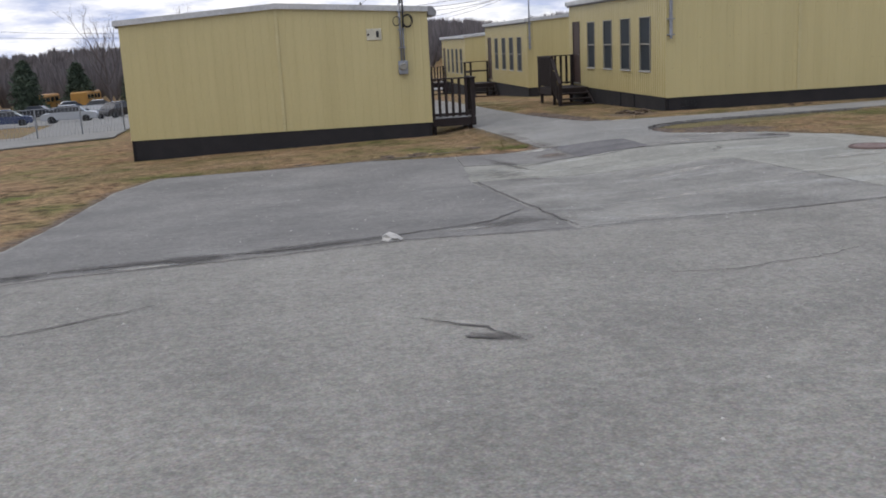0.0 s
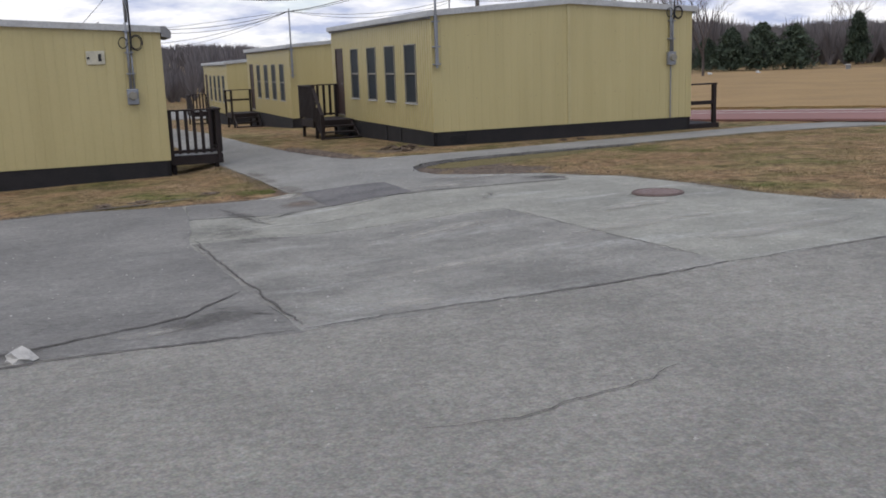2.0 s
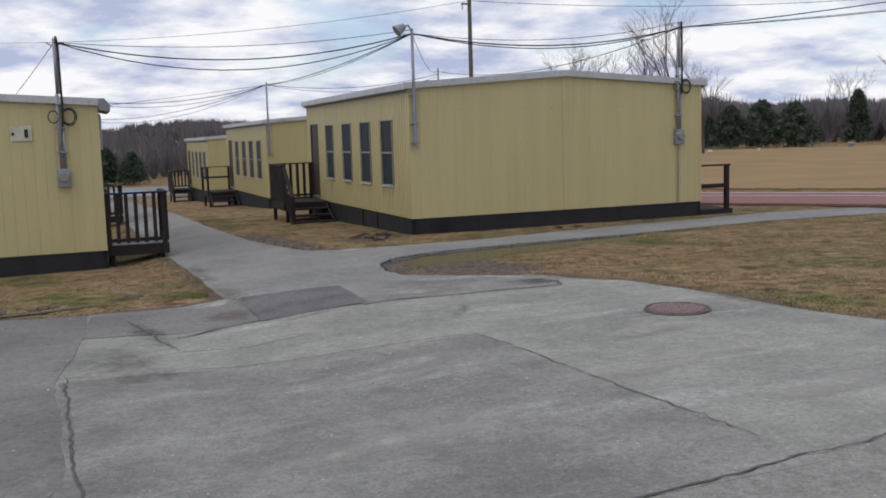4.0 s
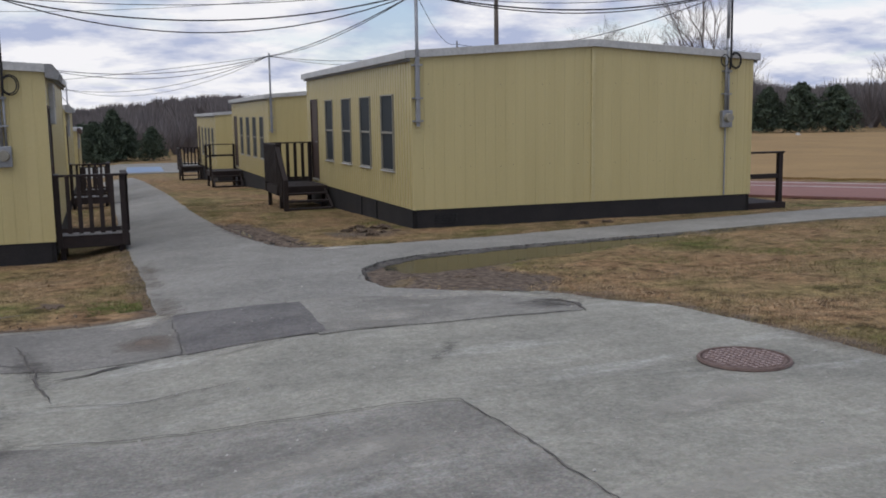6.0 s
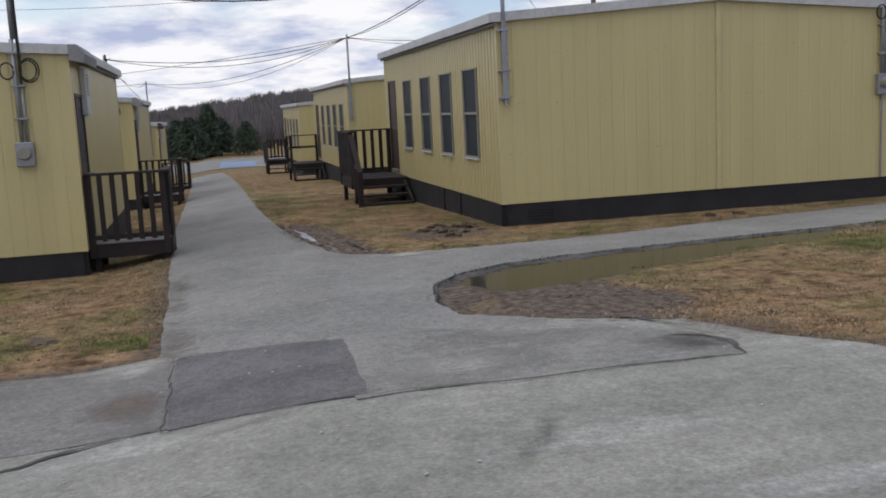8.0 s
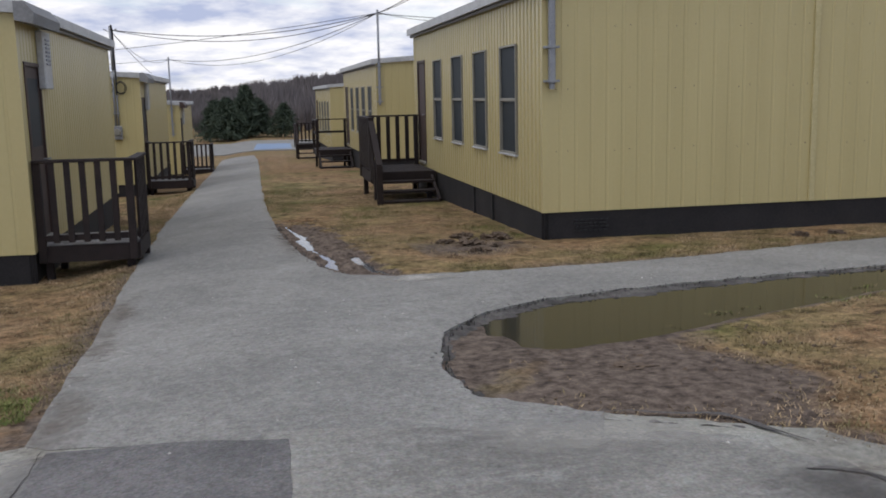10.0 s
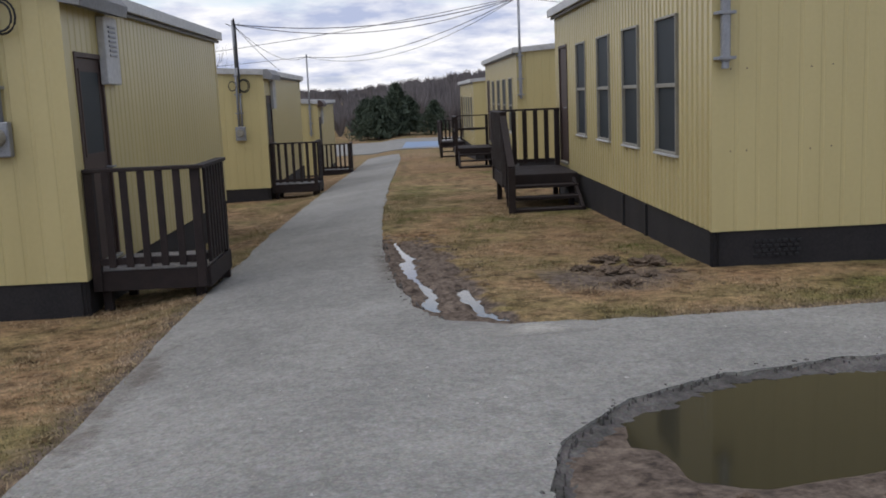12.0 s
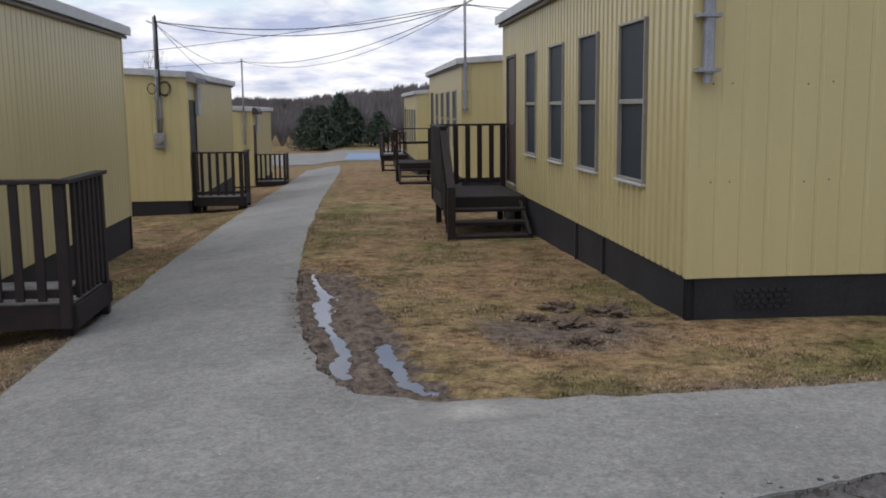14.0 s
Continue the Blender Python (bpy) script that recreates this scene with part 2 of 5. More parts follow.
RUSTSTAIN = stain_material("rust_brown_stain", (0.235, 0.19, 0.155), (0.15, 0.12, 0.10))
DUST = stain_material("pale_dust", (0.48, 0.46, 0.41), (0.36, 0.345, 0.305))
GRIME = stain_material("dark_grime", (0.13, 0.122, 0.113), (0.06, 0.056, 0.052))
EARTH = stain_material("trodden_earth", (0.22, 0.17, 0.13), (0.1, 0.075, 0.058))


def lawn_material():
    """Winter lawn: straw, green tufts and bare earth, with mud where the mud attribute says so."""
    m = bpy.data.materials.new("winter_lawn")
    m.use_nodes = True
    n, l = m.node_tree.nodes, m.node_tree.links
    b = n["Principled BSDF"]
    b.inputs["Roughness"].default_value, b.inputs["Specular IOR Level"].default_value = 0.95, 0.15
    co = n.new("ShaderNodeTexCoord")
    noises = []
    for s in (0.45, 3.5, 45.0, 11.0):
        t = n.new("ShaderNodeTexNoise")
        t.inputs["Scale"].default_value, t.inputs["Detail"].default_value, t.inputs["Roughness"].default_value = s, 6.0, 0.62
        l.new(co.outputs["Object"], t.inputs["Vector"])
        noises.append(t)

    def ramp(src, *stops):
        r = n.new("ShaderNodeValToRGB")
        while len(r.color_ramp.elements) < len(stops):
            r.color_ramp.elements.new(0.5)
        for e, (p, c) in zip(r.color_ramp.elements, stops):
            e.position, e.color = p, (*c, 1)
        l.new(src, r.inputs[0])
        return r.outputs[0]

    def blend(f, a, bb, mode="MIX", fac=1.0):
        x = n.new("ShaderNodeMix")
        x.data_type, x.blend_type = "RGBA", mode
        if f is None:
            x.inputs["Factor"].default_value = fac
        else:
            l.new(f, x.inputs["Factor"])
        l.new(a, x.inputs["A"])
        l.new(bb, x.inputs["B"])
        return x.outputs["Result"]

    base = ramp(noises[0].outputs[0], (0.33, (0.135, 0.15, 0.045)), (0.41, (0.24, 0.195, 0.092)), (0.5, (0.315, 0.222, 0.125)), (0.58, (0.295, 0.188, 0.108)), (0.68, (0.375, 0.268, 0.168)))
    tuft = ramp(noises[1].outputs[0], (0.36, (0.36, 0.33, 0.3)), (0.45, (0.78, 0.75, 0.72)), (0.53, (1.0, 0.98, 0.95)), (0.64, (1.22, 1.2, 1.16)))
    grain = ramp(noises[2].outputs[0], (0.3, (0.5, 0.5, 0.5)), (0.7, (1.25, 1.25, 1.2)))
    clump = ramp(noises[3].outputs[0], (0.36, (0.5, 0.5, 0.46)), (0.5, (0.95, 0.95, 0.93)), (0.66, (1.18, 1.15, 1.1)))
    grass = blend(None, blend(None, blend(None, base, tuft, "MULTIPLY"), grain, "MULTIPLY"), clump, "MULTIPLY")
    mud = blend(None, ramp(noises[3].outputs[0], (0.34, (0.055, 0.042, 0.034)), (0.5, (0.14, 0.108, 0.086)), (0.68, (0.215, 0.17, 0.136))), grain, "MULTIPLY", 0.6)
    att = n.new("ShaderNodeAttribute")
    att.attribute_name = "mud"
    add = n.new("ShaderNodeMath")
    add.operation = "ADD"
    l.new(att.outputs["Fac"], add.inputs[0])
    l.new(noises[1].outputs[0], add.inputs[1])
    edge = n.new("ShaderNodeMapRange")
    edge.inputs["From Min"].default_value, edge.inputs["From Max"].default_value = 0.85, 1.15
    l.new(add.outputs[0], edge.inputs["Value"])
    l.new(blend(edge.outputs[0], grass, mud), b.inputs["Base Color"])
    bu = n.new("ShaderNodeBump")
    bu.inputs["Strength"].default_value, bu.inputs["Distance"].default_value = 0.55, 0.03
    l.new(noises[2].outputs[0], bu.inputs["Height"])
    l.new(bu.outputs[0], b.inputs["Normal"])
    return m


LAWN = lawn_material()
BLADES = material("dry_grass_blades", (0.40, 0.292, 0.18), 0.9, dark=(0.165, 0.14, 0.062), scale=0.9, fine=5, island=0.45, bump=0, mix=0.5, spec=0.2, contrast=(0.42, 0.6))

# ---------------------------------------------------------------- helpers for building


def part(name, bm, mat, parent=None, label="", smooth=False):
    me = bpy.data.meshes.new(name)
    bmesh.ops.recalc_face_normals(bm, faces=bm.faces)
    bm.to_mesh(me)
    bm.free()
    me.materials.append(mat)
    if smooth:
        for p in me.polygons:
            p.use_smooth = True
    ob = new(name, me)
    if parent is not None:
        ob.parent = parent
    if label:
        tagged(ob, label)
    return ob


def raw(name, verts, faces, mat, parent=None, smooth=False):
    me = bpy.data.meshes.new(name)
    me.from_pydata([tuple(v) for v in verts], [], [tuple(f) for f in faces])
    me.materials.append(mat)
    if smooth:
        for p in me.polygons:
            p.use_smooth = True
    ob = new(name, me)
    if parent is not None:
        ob.parent = parent
    return ob


def empty(name, place=(0, 0, 0), turn=0):
    ob = new(name)
    ob.empty_display_size = 0.3
    ob.matrix_basis = pose(*place, 0, 0, turn)
    return ob


def box(bm, a, b, bevel=0.0):
    g = bmesh.ops.create_cube(bm, size=1.0, matrix=Matrix.LocRotScale(((a[0] + b[0]) / 2, (a[1] + b[1]) / 2, (a[2] + b[2]) / 2), None, (abs(b[0] - a[0]), abs(b[1] - a[1]), abs(b[2] - a[2]))))
    if bevel:
        edges = list({e for v in g["verts"] for e in v.link_edges})
        bmesh.ops.bevel(bm, geom=edges, offset=bevel, segments=1, affect="EDGES")
    return bm


def boxpart(name, a, b, mat, parent=None, bevel=0.004, label=""):
    return part(name, box(bmesh.new(), a, b, bevel), mat, parent, label)


def beam(name, p, q, w, d, mat, parent=None):
    """A squared timber from p to q."""
    p, q = Vector(p), Vector(q)
    bm = box(bmesh.new(), (-w / 2, -d / 2, 0), (w / 2, d / 2, (q - p).length), 0.004)
    bm.transform(Matrix.Translation(p) @ (q - p).to_track_quat("Z", "Y").to_matrix().to_4x4())
    return part(name, bm, mat, parent)


def tube(bm, pts, r, n=6, taper=1.0):
    pts = [Vector(p) for p in pts]
    rings = []
    for i, p in enumerate(pts):
        d = (pts[min(i + 1, len(pts) - 1)] - pts[max(i - 1, 0)]).normalized()
        up = Vector((0, 0, 1)) if abs(d.z) < 0.9 else Vector((1, 0, 0))
        u = d.cross(up).normalized()
        v = d.cross(u)
        rr = r * (1 + (taper - 1) * i / max(1, len(pts) - 1))
        rings.append([bm.verts.new(p + rr * (math.cos(2 * math.pi * k / n) * u + math.sin(2 * math.pi * k / n) * v)) for k in range(n)])
    for a, b in zip(rings, rings[1:]):
        for k in range(n):
            bm.faces.new((a[k], a[(k + 1) % n], b[(k + 1) % n], b[k]))
    bm.faces.new(rings[0])
    bm.faces.new(rings[-1])
    return bm


def smooth_step(a, b, v):
    t = np.clip((np.asarray(v, float) - a) / (b - a), 0, 1)
    return t * t * (3 - 2 * t)


def height(x, y):
    """The lie of the land: gently down to the north and west, level to the east, low hills all round."""
    x, y = np.asarray(x, float), np.asarray(y, float)
    base = np.where(y < 23, 0.26 - 0.0165 * np.maximum(y, -60), np.where(y < 38, -0.12 - 0.024 * (y - 23), -0.48 - 0.04 * (np.minimum(y, 100) - 38)))
    east = 0.26 - 0.0165 * np.clip(y, -60, 40)
    k = smooth_step(13, 26, x)
    z = base * (1 - k) + east * k
    z = z - (0.2 * smooth_step(3.2, 0.6, x) + 0.022 * np.clip(-x, 0, 60) + 0.1 * smooth_step(30, 38, y) * smooth_step(1.8, 0.4, x)) * smooth_step(5, 15, y)
    z = z - 0.09 * smooth_step(19, 23, y) * smooth_step(1.15, 0.4, x) * smooth_step(36, 30, y)
    r = np.hypot(x, y)
    return z + 5.0 * smooth_step(130, 420, r)


def ground_at(x, y):
    return float(height(x, y))


from mathutils.geometry import delaunay_2d_cdt


def sheet(name, outline, lift, mat, step=0.8, rough=0.05, thick=0.05, seed=1, keep=()):
    """A thin slab of paving with a ragged outline, lying on the land."""
    rnd = random.Random(seed)
    pts = []
    for (x0, y0), (x1, y1) in zip(outline, outline[1:] + outline[:1]):
        crumbly = rough and 3.0 < min(x0, x1) and max(x0, x1) < 12 and 15 < min(y0, y1) and max(y0, y1) < 25
        n = max(1, int(math.hypot(x1 - x0, y1 - y0) / (0.07 if crumbly else 0.22 if rough else 1.5)))
        for i in range(n):
            f = i / n
            x, y = x0 + (x1 - x0) * f, y0 + (y1 - y0) * f
            j = rough * (noise.noise((x * 1.3, y * 1.3, seed)) * 1.2 + noise.noise((x * 5, y * 5, seed)) * 0.6)
            if crumbly:
                j += 0.05 * noise.noise((x * 3.5, y * 3.5, 31)) + 0.035 * noise.noise((x * 11, y * 11, 32))
            pts.append(Vector((x + j, y + j)))
    n = len(pts)
    xs, ys = [p.x for p in pts], [p.y for p in pts]
    inner = []
    fine, coarse = 0.5, 3.0
    for gx in np.arange(math.floor(min(xs)), max(xs), fine):
        for gy in np.arange(math.floor(min(ys)), max(ys), fine):
            near = -9 < gx < 20 and 4 < gy < 40
            if near or (gx % coarse < 0.01 and gy % coarse < 0.01):
                inner.append(Vector((gx, gy)))
    v, e, f, *_ = delaunay_2d_cdt(pts + inner, [(i, (i + 1) % n) for i in range(n)], [list(range(n))], 1, 1e-5)
    zz = height([p.x for p in v], [p.y for p in v]) + lift
    verts = [(p.x, p.y, z) for p, z in zip(v, zz)]
    faces = [list(t) for t in f]
    count = {}
    for t in faces:
        for a, b in zip(t, t[1:] + t[:1]):
            count[(a, b)] = 1
    rim = [(a, b) for a, b in count if (b, a) not in count]
    low = {}
    for a, b in rim:
        for k in (a, b):
            if k not in low:
                low[k] = len(verts)
                verts.append((verts[k][0], verts[k][1], verts[k][2] - thick))
        faces.append([b, a, low[a], low[b]])
    ob = raw(name, verts, faces, mat)
    return tagged(ob, kind="structure")


def inside(x, y, poly):
    x, y = np.asarray(x, float), np.asarray(y, float)
    hit = np.zeros(x.shape, bool)
    for (x0, y0), (x1, y1) in zip(poly, poly[1:] + poly[:1]):
        if y0 != y1:
            hit ^= ((y0 > y) != (y1 > y)) & (x < (x1 - x0) * (y - y0) / (y1 - y0) + x0)
    return hit


def distance(x, y, line, closed=True):
    x, y = np.asarray(x, float), np.asarray(y, float)
    best = np.full(x.shape, 1e9)
    for (x0, y0), (x1, y1) in zip(line, line[1:] + (line[:1] if closed else [])):
        dx, dy = x1 - x0, y1 - y0
        f = np.clip(((x - x0) * dx + (y - y0) * dy) / (dx * dx + dy * dy), 0, 1)
        best = np.minimum(best, np.hypot(x - x0 - f * dx, y - y0 - f * dy))
    return best


# ---------------------------------------------------------------- land and paving
PAVED = [(-40, -25), (40, -25), (40, 6.5), (12, 8.6), (7.4, 10.1), (6.75, 10.7), (6.5, 11.8), (6.45, 12.9), (6.35, 13.8), (6.2, 14.6), (5.85, 15.1), (5.6, 15.5), (5.45, 15.9),
         (5.05, 16.15), (4.5, 16.42), (3.95, 16.9), (3.85, 17.6), (4.05, 18.5), (4.5, 19.1), (5.2, 19.55), (7.6, 19.95), (9.6, 20.1), (13.5, 20.7), (16.5, 20.5), (18.6, 19.6), (17.4, 22.2),
         (15.1, 22.5), (9.4, 21.65), (6.9, 21.15), (4.8, 21.03), (4.05, 21.1), (3.62, 21.3), (3.41, 21.8), (3.28, 22.6), (3.19, 23.5), (3.1, 24.7), (3.02, 26.5), (2.96, 29.5), (2.94, 36), (3.0, 44), (3.08, 62), (2.9, 76),
         (0.9, 76), (1.1, 60), (1.18, 51), (1.25, 38), (1.22, 28), (1.3, 24), (1.38, 20.5), (1.42, 17.15), (0.6, 17.05), (-0.5, 17.15), (-1.9, 17.7), (-6.0, 18.0), (-6.5, 16.2), (-6.6, 14), (-6.5, 10), (-7.2, 7), (-40, 4)]
PUDDLE = [(4.4, 18.0), (4.4, 18.7), (4.85, 19.25), (5.4, 19.55), (6.4, 19.72), (8.0, 19.93), (10.0, 20.1), (9.2, 19.3), (7.1, 18.6), (5.6, 17.95), (4.8, 17.75)]
RUT = [(3.18, 27.6), (3.26, 26.0), (3.36, 24.6), (3.43, 23.4), (3.54, 22.4), (3.88, 21.55)]


def axis(lo, hi, step, far):
    mid = list(np.arange(lo, hi + 1e-6, step))
    out, s, v = [], step, hi
    while v < far:
        s = s * 1.35 if v > 125 else min(s * 1.35, 1.8)
        v += s
        out.append(v)
    low, s, v = [], step, lo
    while v > -far:
        s = s * 1.35 if v < -45 else min(s * 1.35, 1.8)
        v -= s
        low.append(v)
    return np.array(low[::-1] + mid + out)


gx, gy = axis(-8, 12, 0.125, 2600), axis(10, 30, 0.125, 2600)
GX, GY = np.meshgrid(gx, gy)
GZ = height(GX, GY)
edge_d = distance(GX, GY, PAVED)
in_pave = inside(GX, GY, PAVED)
rut_d = distance(GX, GY, RUT, False)
pud_in = inside(GX, GY, PUDDLE)
pud_d = distance(GX, GY, PUDDLE)
bumps = np.array([[0.5 * noise.noise((x * 0.9, y * 0.9, 3)) + 0.3 * noise.noise((x * 2.7, y * 2.7, 5)) for x in gx] for y in gy])
GZ = GZ + np.where(np.hypot(GX, GY) < 60, 0.035 * bumps, 0)
GZ = GZ + np.where(in_pave, -0.05 * smooth_step(0.15, 0.45, edge_d) - 0.004, 0.01 * smooth_step(0.1, 0.8, edge_d))
GZ = GZ - 0.11 * smooth_step(0.78, 0.5, rut_d) * smooth_step(27.4, 26.6, GY) - np.where(pud_in, 0.10 * smooth_step(0.0, 0.35, pud_d), 0)
MUDDY = 0.62 * smooth_step(0.6, 0.0, edge_d) * (GY < 26) + 0.9 * smooth_step(0.6, 0.15, rut_d) + np.where(pud_in, 0.8, 0.75 * smooth_step(1.0, 0.1, pud_d) * np.where(GY < 18.3 + (GX - 5) * 0.33, 1 - 0.85 * smooth_step(5.3, 6.3, GX), 1))
MUDDY = MUDDY + 0.9 * smooth_step(1.3, 0.4, np.hypot(GX - 5.2, (GY - 16.8) * 1.3)) + 0.7 * smooth_step(1.3, 0.2, np.hypot((GX - 5.1) * 0.75, GY - 22.8)) + 0.4 * smooth_step(0.9, 0.2, np.hypot(GX - 3.6, (GY - 27.3) * 0.6))
MUDDY = np.where(np.hypot(GX, GY) > 90, 0, MUDDY)
VERGE = [(3.9, 16.95), (3.85, 17.6), (4.05, 18.5), (4.5, 19.1), (5.2, 19.55), (7.6, 19.95), (9.6, 20.1), (11.5, 20.4)]
clots = np.array([[noise.noise((x * 3.1, y * 3.1, 13)) + 0.7 * noise.noise((x * 7.3, y * 7.3, 15)) if 3.5 < x < 11 and 15 < y < 21 else 0.0 for x in gx] for y in gy])
GZ = GZ - 0.04 * smooth_step(0.5, 0.2, distance(GX, GY, VERGE, False)) * (0.35 + 0.65 * smooth_step(18.2, 19.2, GY)) * smooth_step(15.5, 17.0, GY) * (~in_pave) + 0.011 * clots * np.clip(MUDDY, 0, 1) * (~in_pave)
ny, nx = GX.shape
idx = np.arange(nx * ny).reshape(ny, nx)
quads = np.stack([idx[:-1, :-1], idx[:-1, 1:], idx[1:, 1:], idx[1:, :-1]], -1).reshape(-1, 4)
ground = raw("ground", np.stack([GX, GY, GZ], -1).reshape(-1, 3).tolist(), quads.tolist(), LAWN, smooth=True)
ground.data.attributes.new("mud", "FLOAT", "POINT").data.foreach_set("value", MUDDY.reshape(-1).astype(np.float32))
tagged(ground, "dry straw-coloured winter lawn with muddy bare edges", "ground", kind="structure")

tagged(sheet("pavement", PAVED, 0.012, ASPHALT, 1.2, 0.035, 0.10, 2), "old grey asphalt lot and footpaths with ragged edges", "pavement")



def follow(line, step):
    """Points along a line at even steps, with the direction to its right-hand side."""
    out = []
    for (x0, y0), (x1, y1) in zip(line, line[1:]):
        n = max(1, int(math.hypot(x1 - x0, y1 - y0) / step))
        d = Vector((x1 - x0, y1 - y0)).normalized()
        out += [(Vector((x0 + (x1 - x0) * i / n, y0 + (y1 - y0) * i / n)), Vector((d.y, -d.x))) for i in range(n)]
    soft = []
    for i, (p, _) in enumerate(out):
        near = out[max(0, i - 4):i + 5]
        m = sum((q[1] for q in near), Vector((0, 0))).normalized()
        soft.append((sum((q[0] for q in near), Vector((0, 0))) / len(near), m))
    return soft


# damp, crumbled edge of the old paving, sloping into the puddle
verts, faces = [], []
NV = 12
EDGE = follow([(5.4, 15.95), (5.05, 16.15), (4.5, 16.42), (3.95, 16.9), (3.85, 17.6), (4.05, 18.5), (4.5, 19.1), (5.2, 19.55), (7.6, 19.95), (9.6, 20.1), (11.5, 20.4)], 0.035)
for a, (p, nrm) in enumerate(EDGE):
    f = a / len(EDGE)
    reach = (0.2 + 0.22 * float(smooth_step(0.2, 0.45, f))) * (0.7 + 0.7 * abs(noise.noise((p.x * 1.7, p.y * 1.7, 4)))) * min(1, a / 12, (len(EDGE) - a) / 40)
    for b in range(NV):
        k = b / (NV - 1)
        q = p + nrm * (-0.10 + (reach + 0.10) * k)
        rag = 0.016 * noise.noise((q.x * 9, q.y * 9, 2)) + 0.02 * noise.noise((q.x * 24, q.y * 24, 6))
        verts.append((q.x, q.y, ground_at(q.x, q.y) + 0.012 - 0.085 * k ** 1.6 + rag * (0.4 + k)))
        if a and b:
            m = a * NV + b
            faces.append((m - NV - 1, m - NV, m, m - 1))
tagged(raw("broken_verge", verts, faces, DAMPASPHALT, smooth=True), "dark damp broken asphalt verge beside the puddle", "verge", kind="structure")

# paving of other ages, laid as thin sheets
for outline, mat, seed, lift, text in (
    ([(-39, -24), (39, -24), (39, 6.0), (12, 8.0), (6.5, 8.5), (3.1, 8.1), (0.8, 8.05), (-0.45, 7.9), (-2.3, 8.2), (-3.9, 7.9), (-5.9, 7.6), (-8, 6.3), (-39, 3.4)], ROADASPHALT, 4, 0.017, "coarse worn road asphalt"),
    ([(-5.8, 7.55), (-3.9, 7.86), (-2.3, 8.12), (-1.2, 7.95), (-0.5, 7.86), (-0.55, 9.8), (-0.68, 13.1), (-0.45, 15.0), (-0.35, 17.08), (-1.9, 17.66), (-5.93, 17.95), (-6.45, 16.2), (-6.55, 14), (-6.45, 10), (-6.7, 7.6)], BAYASPHALT, 5, 0.018, "darker asphalt of a parking bay"),
    ([(0.4, 12.9), (1.7, 12.55), (3.1, 12.26), (3.2, 10.3), (3.3, 8.02), (0.8, 7.98), (-0.5, 7.9), (-0.57, 9.8), (-0.66, 13.1)], WORNASPHALT, 6, 0.019, "weathered square asphalt patch"),
    ([(1.57, 16.95), (2.87, 16.5), (2.8, 14.9), (1.55, 15.0)], PATCHASPHALT, 7, 0.021, "dark square asphalt patch"),
    ([(-0.3, 16.95), (1.64, 16.9), (1.64, 15.05), (0.5, 15.1), (-0.4, 15.4)], BAYASPHALT, 8, 0.020, "stained asphalt beside the patch"),
        ([(2.7, 14.8), (3.6, 14.75), (4.4, 14.78), (5.28, 14.72), (5.42, 15.06), (5.3, 15.35), (4.95, 15.95), (4.2, 16.2), (3.6, 16.42), (2.7, 16.62)], WORNASPHALT, 9, 0.0195, "worn asphalt strip by the lawn"),
    (PAVED[PAVED.index((4.5, 16.42)):PAVED.index((1.42, 17.15)) + 1] + [(1.57, 17.0), (2.85, 16.45), (3.6, 16.2), (4.4, 16.1)], PATHASPHALT, 2, 0.018, "pale grey asphalt footpath"),
):
    tagged(sheet("paving_patch", outline, lift, mat, 1.0, 0.035, 0.006, seed), text, "paving patch")


def ribbon(name, line, width, lift, mat, seed, label):
    """A crack full of dirt: a ragged, tapering strip along a line."""
    rnd = random.Random(seed)
    pts = []
    for (x0, y0), (x1, y1) in zip(line, line[1:]):
        n = max(2, int(math.hypot(x1 - x0, y1 - y0) / 0.09))
        for i in range(n):
            f = i / n
            x, y = x0 + (x1 - x0) * f, y0 + (y1 - y0) * f
            pts.append((x + 0.035 * noise.noise((x * 2, y * 2, seed)) + 0.035 * noise.noise((x * 9, y * 9, seed)), y + 0.035 * noise.noise((x * 2, y * 2, seed + 9)) + 0.035 * noise.noise((x * 9, y * 9, seed + 9))))
    verts, faces = [], []
    for i, (x, y) in enumerate(pts):
        a, b = pts[max(0, i - 1)], pts[min(len(pts) - 1, i + 1)]
        d = math.hypot(b[0] - a[0], b[1] - a[1]) or 1
        w = width * (0.35 + 0.9 * abs(noise.noise((x * 3, y * 3, seed + 3))) + 0.5 * rnd.random()) * min(1, (i + 1) / 6, (len(pts) - i) / 6)
        px, py = -(b[1] - a[1]) / d * w / 2, (b[0] - a[0]) / d * w / 2
        z = ground_at(x, y) + lift
        verts += [(x + px, y + py, z), (x, y, z + 0.002), (x - px, y - py, z)]
        if i:
            k = 3 * i
            faces += [(k - 3, k - 2, k + 1, k), (k - 2, k - 1, k + 2, k + 1)]
    return tagged(raw(name, verts, faces, mat), label, "crack", kind="structure")


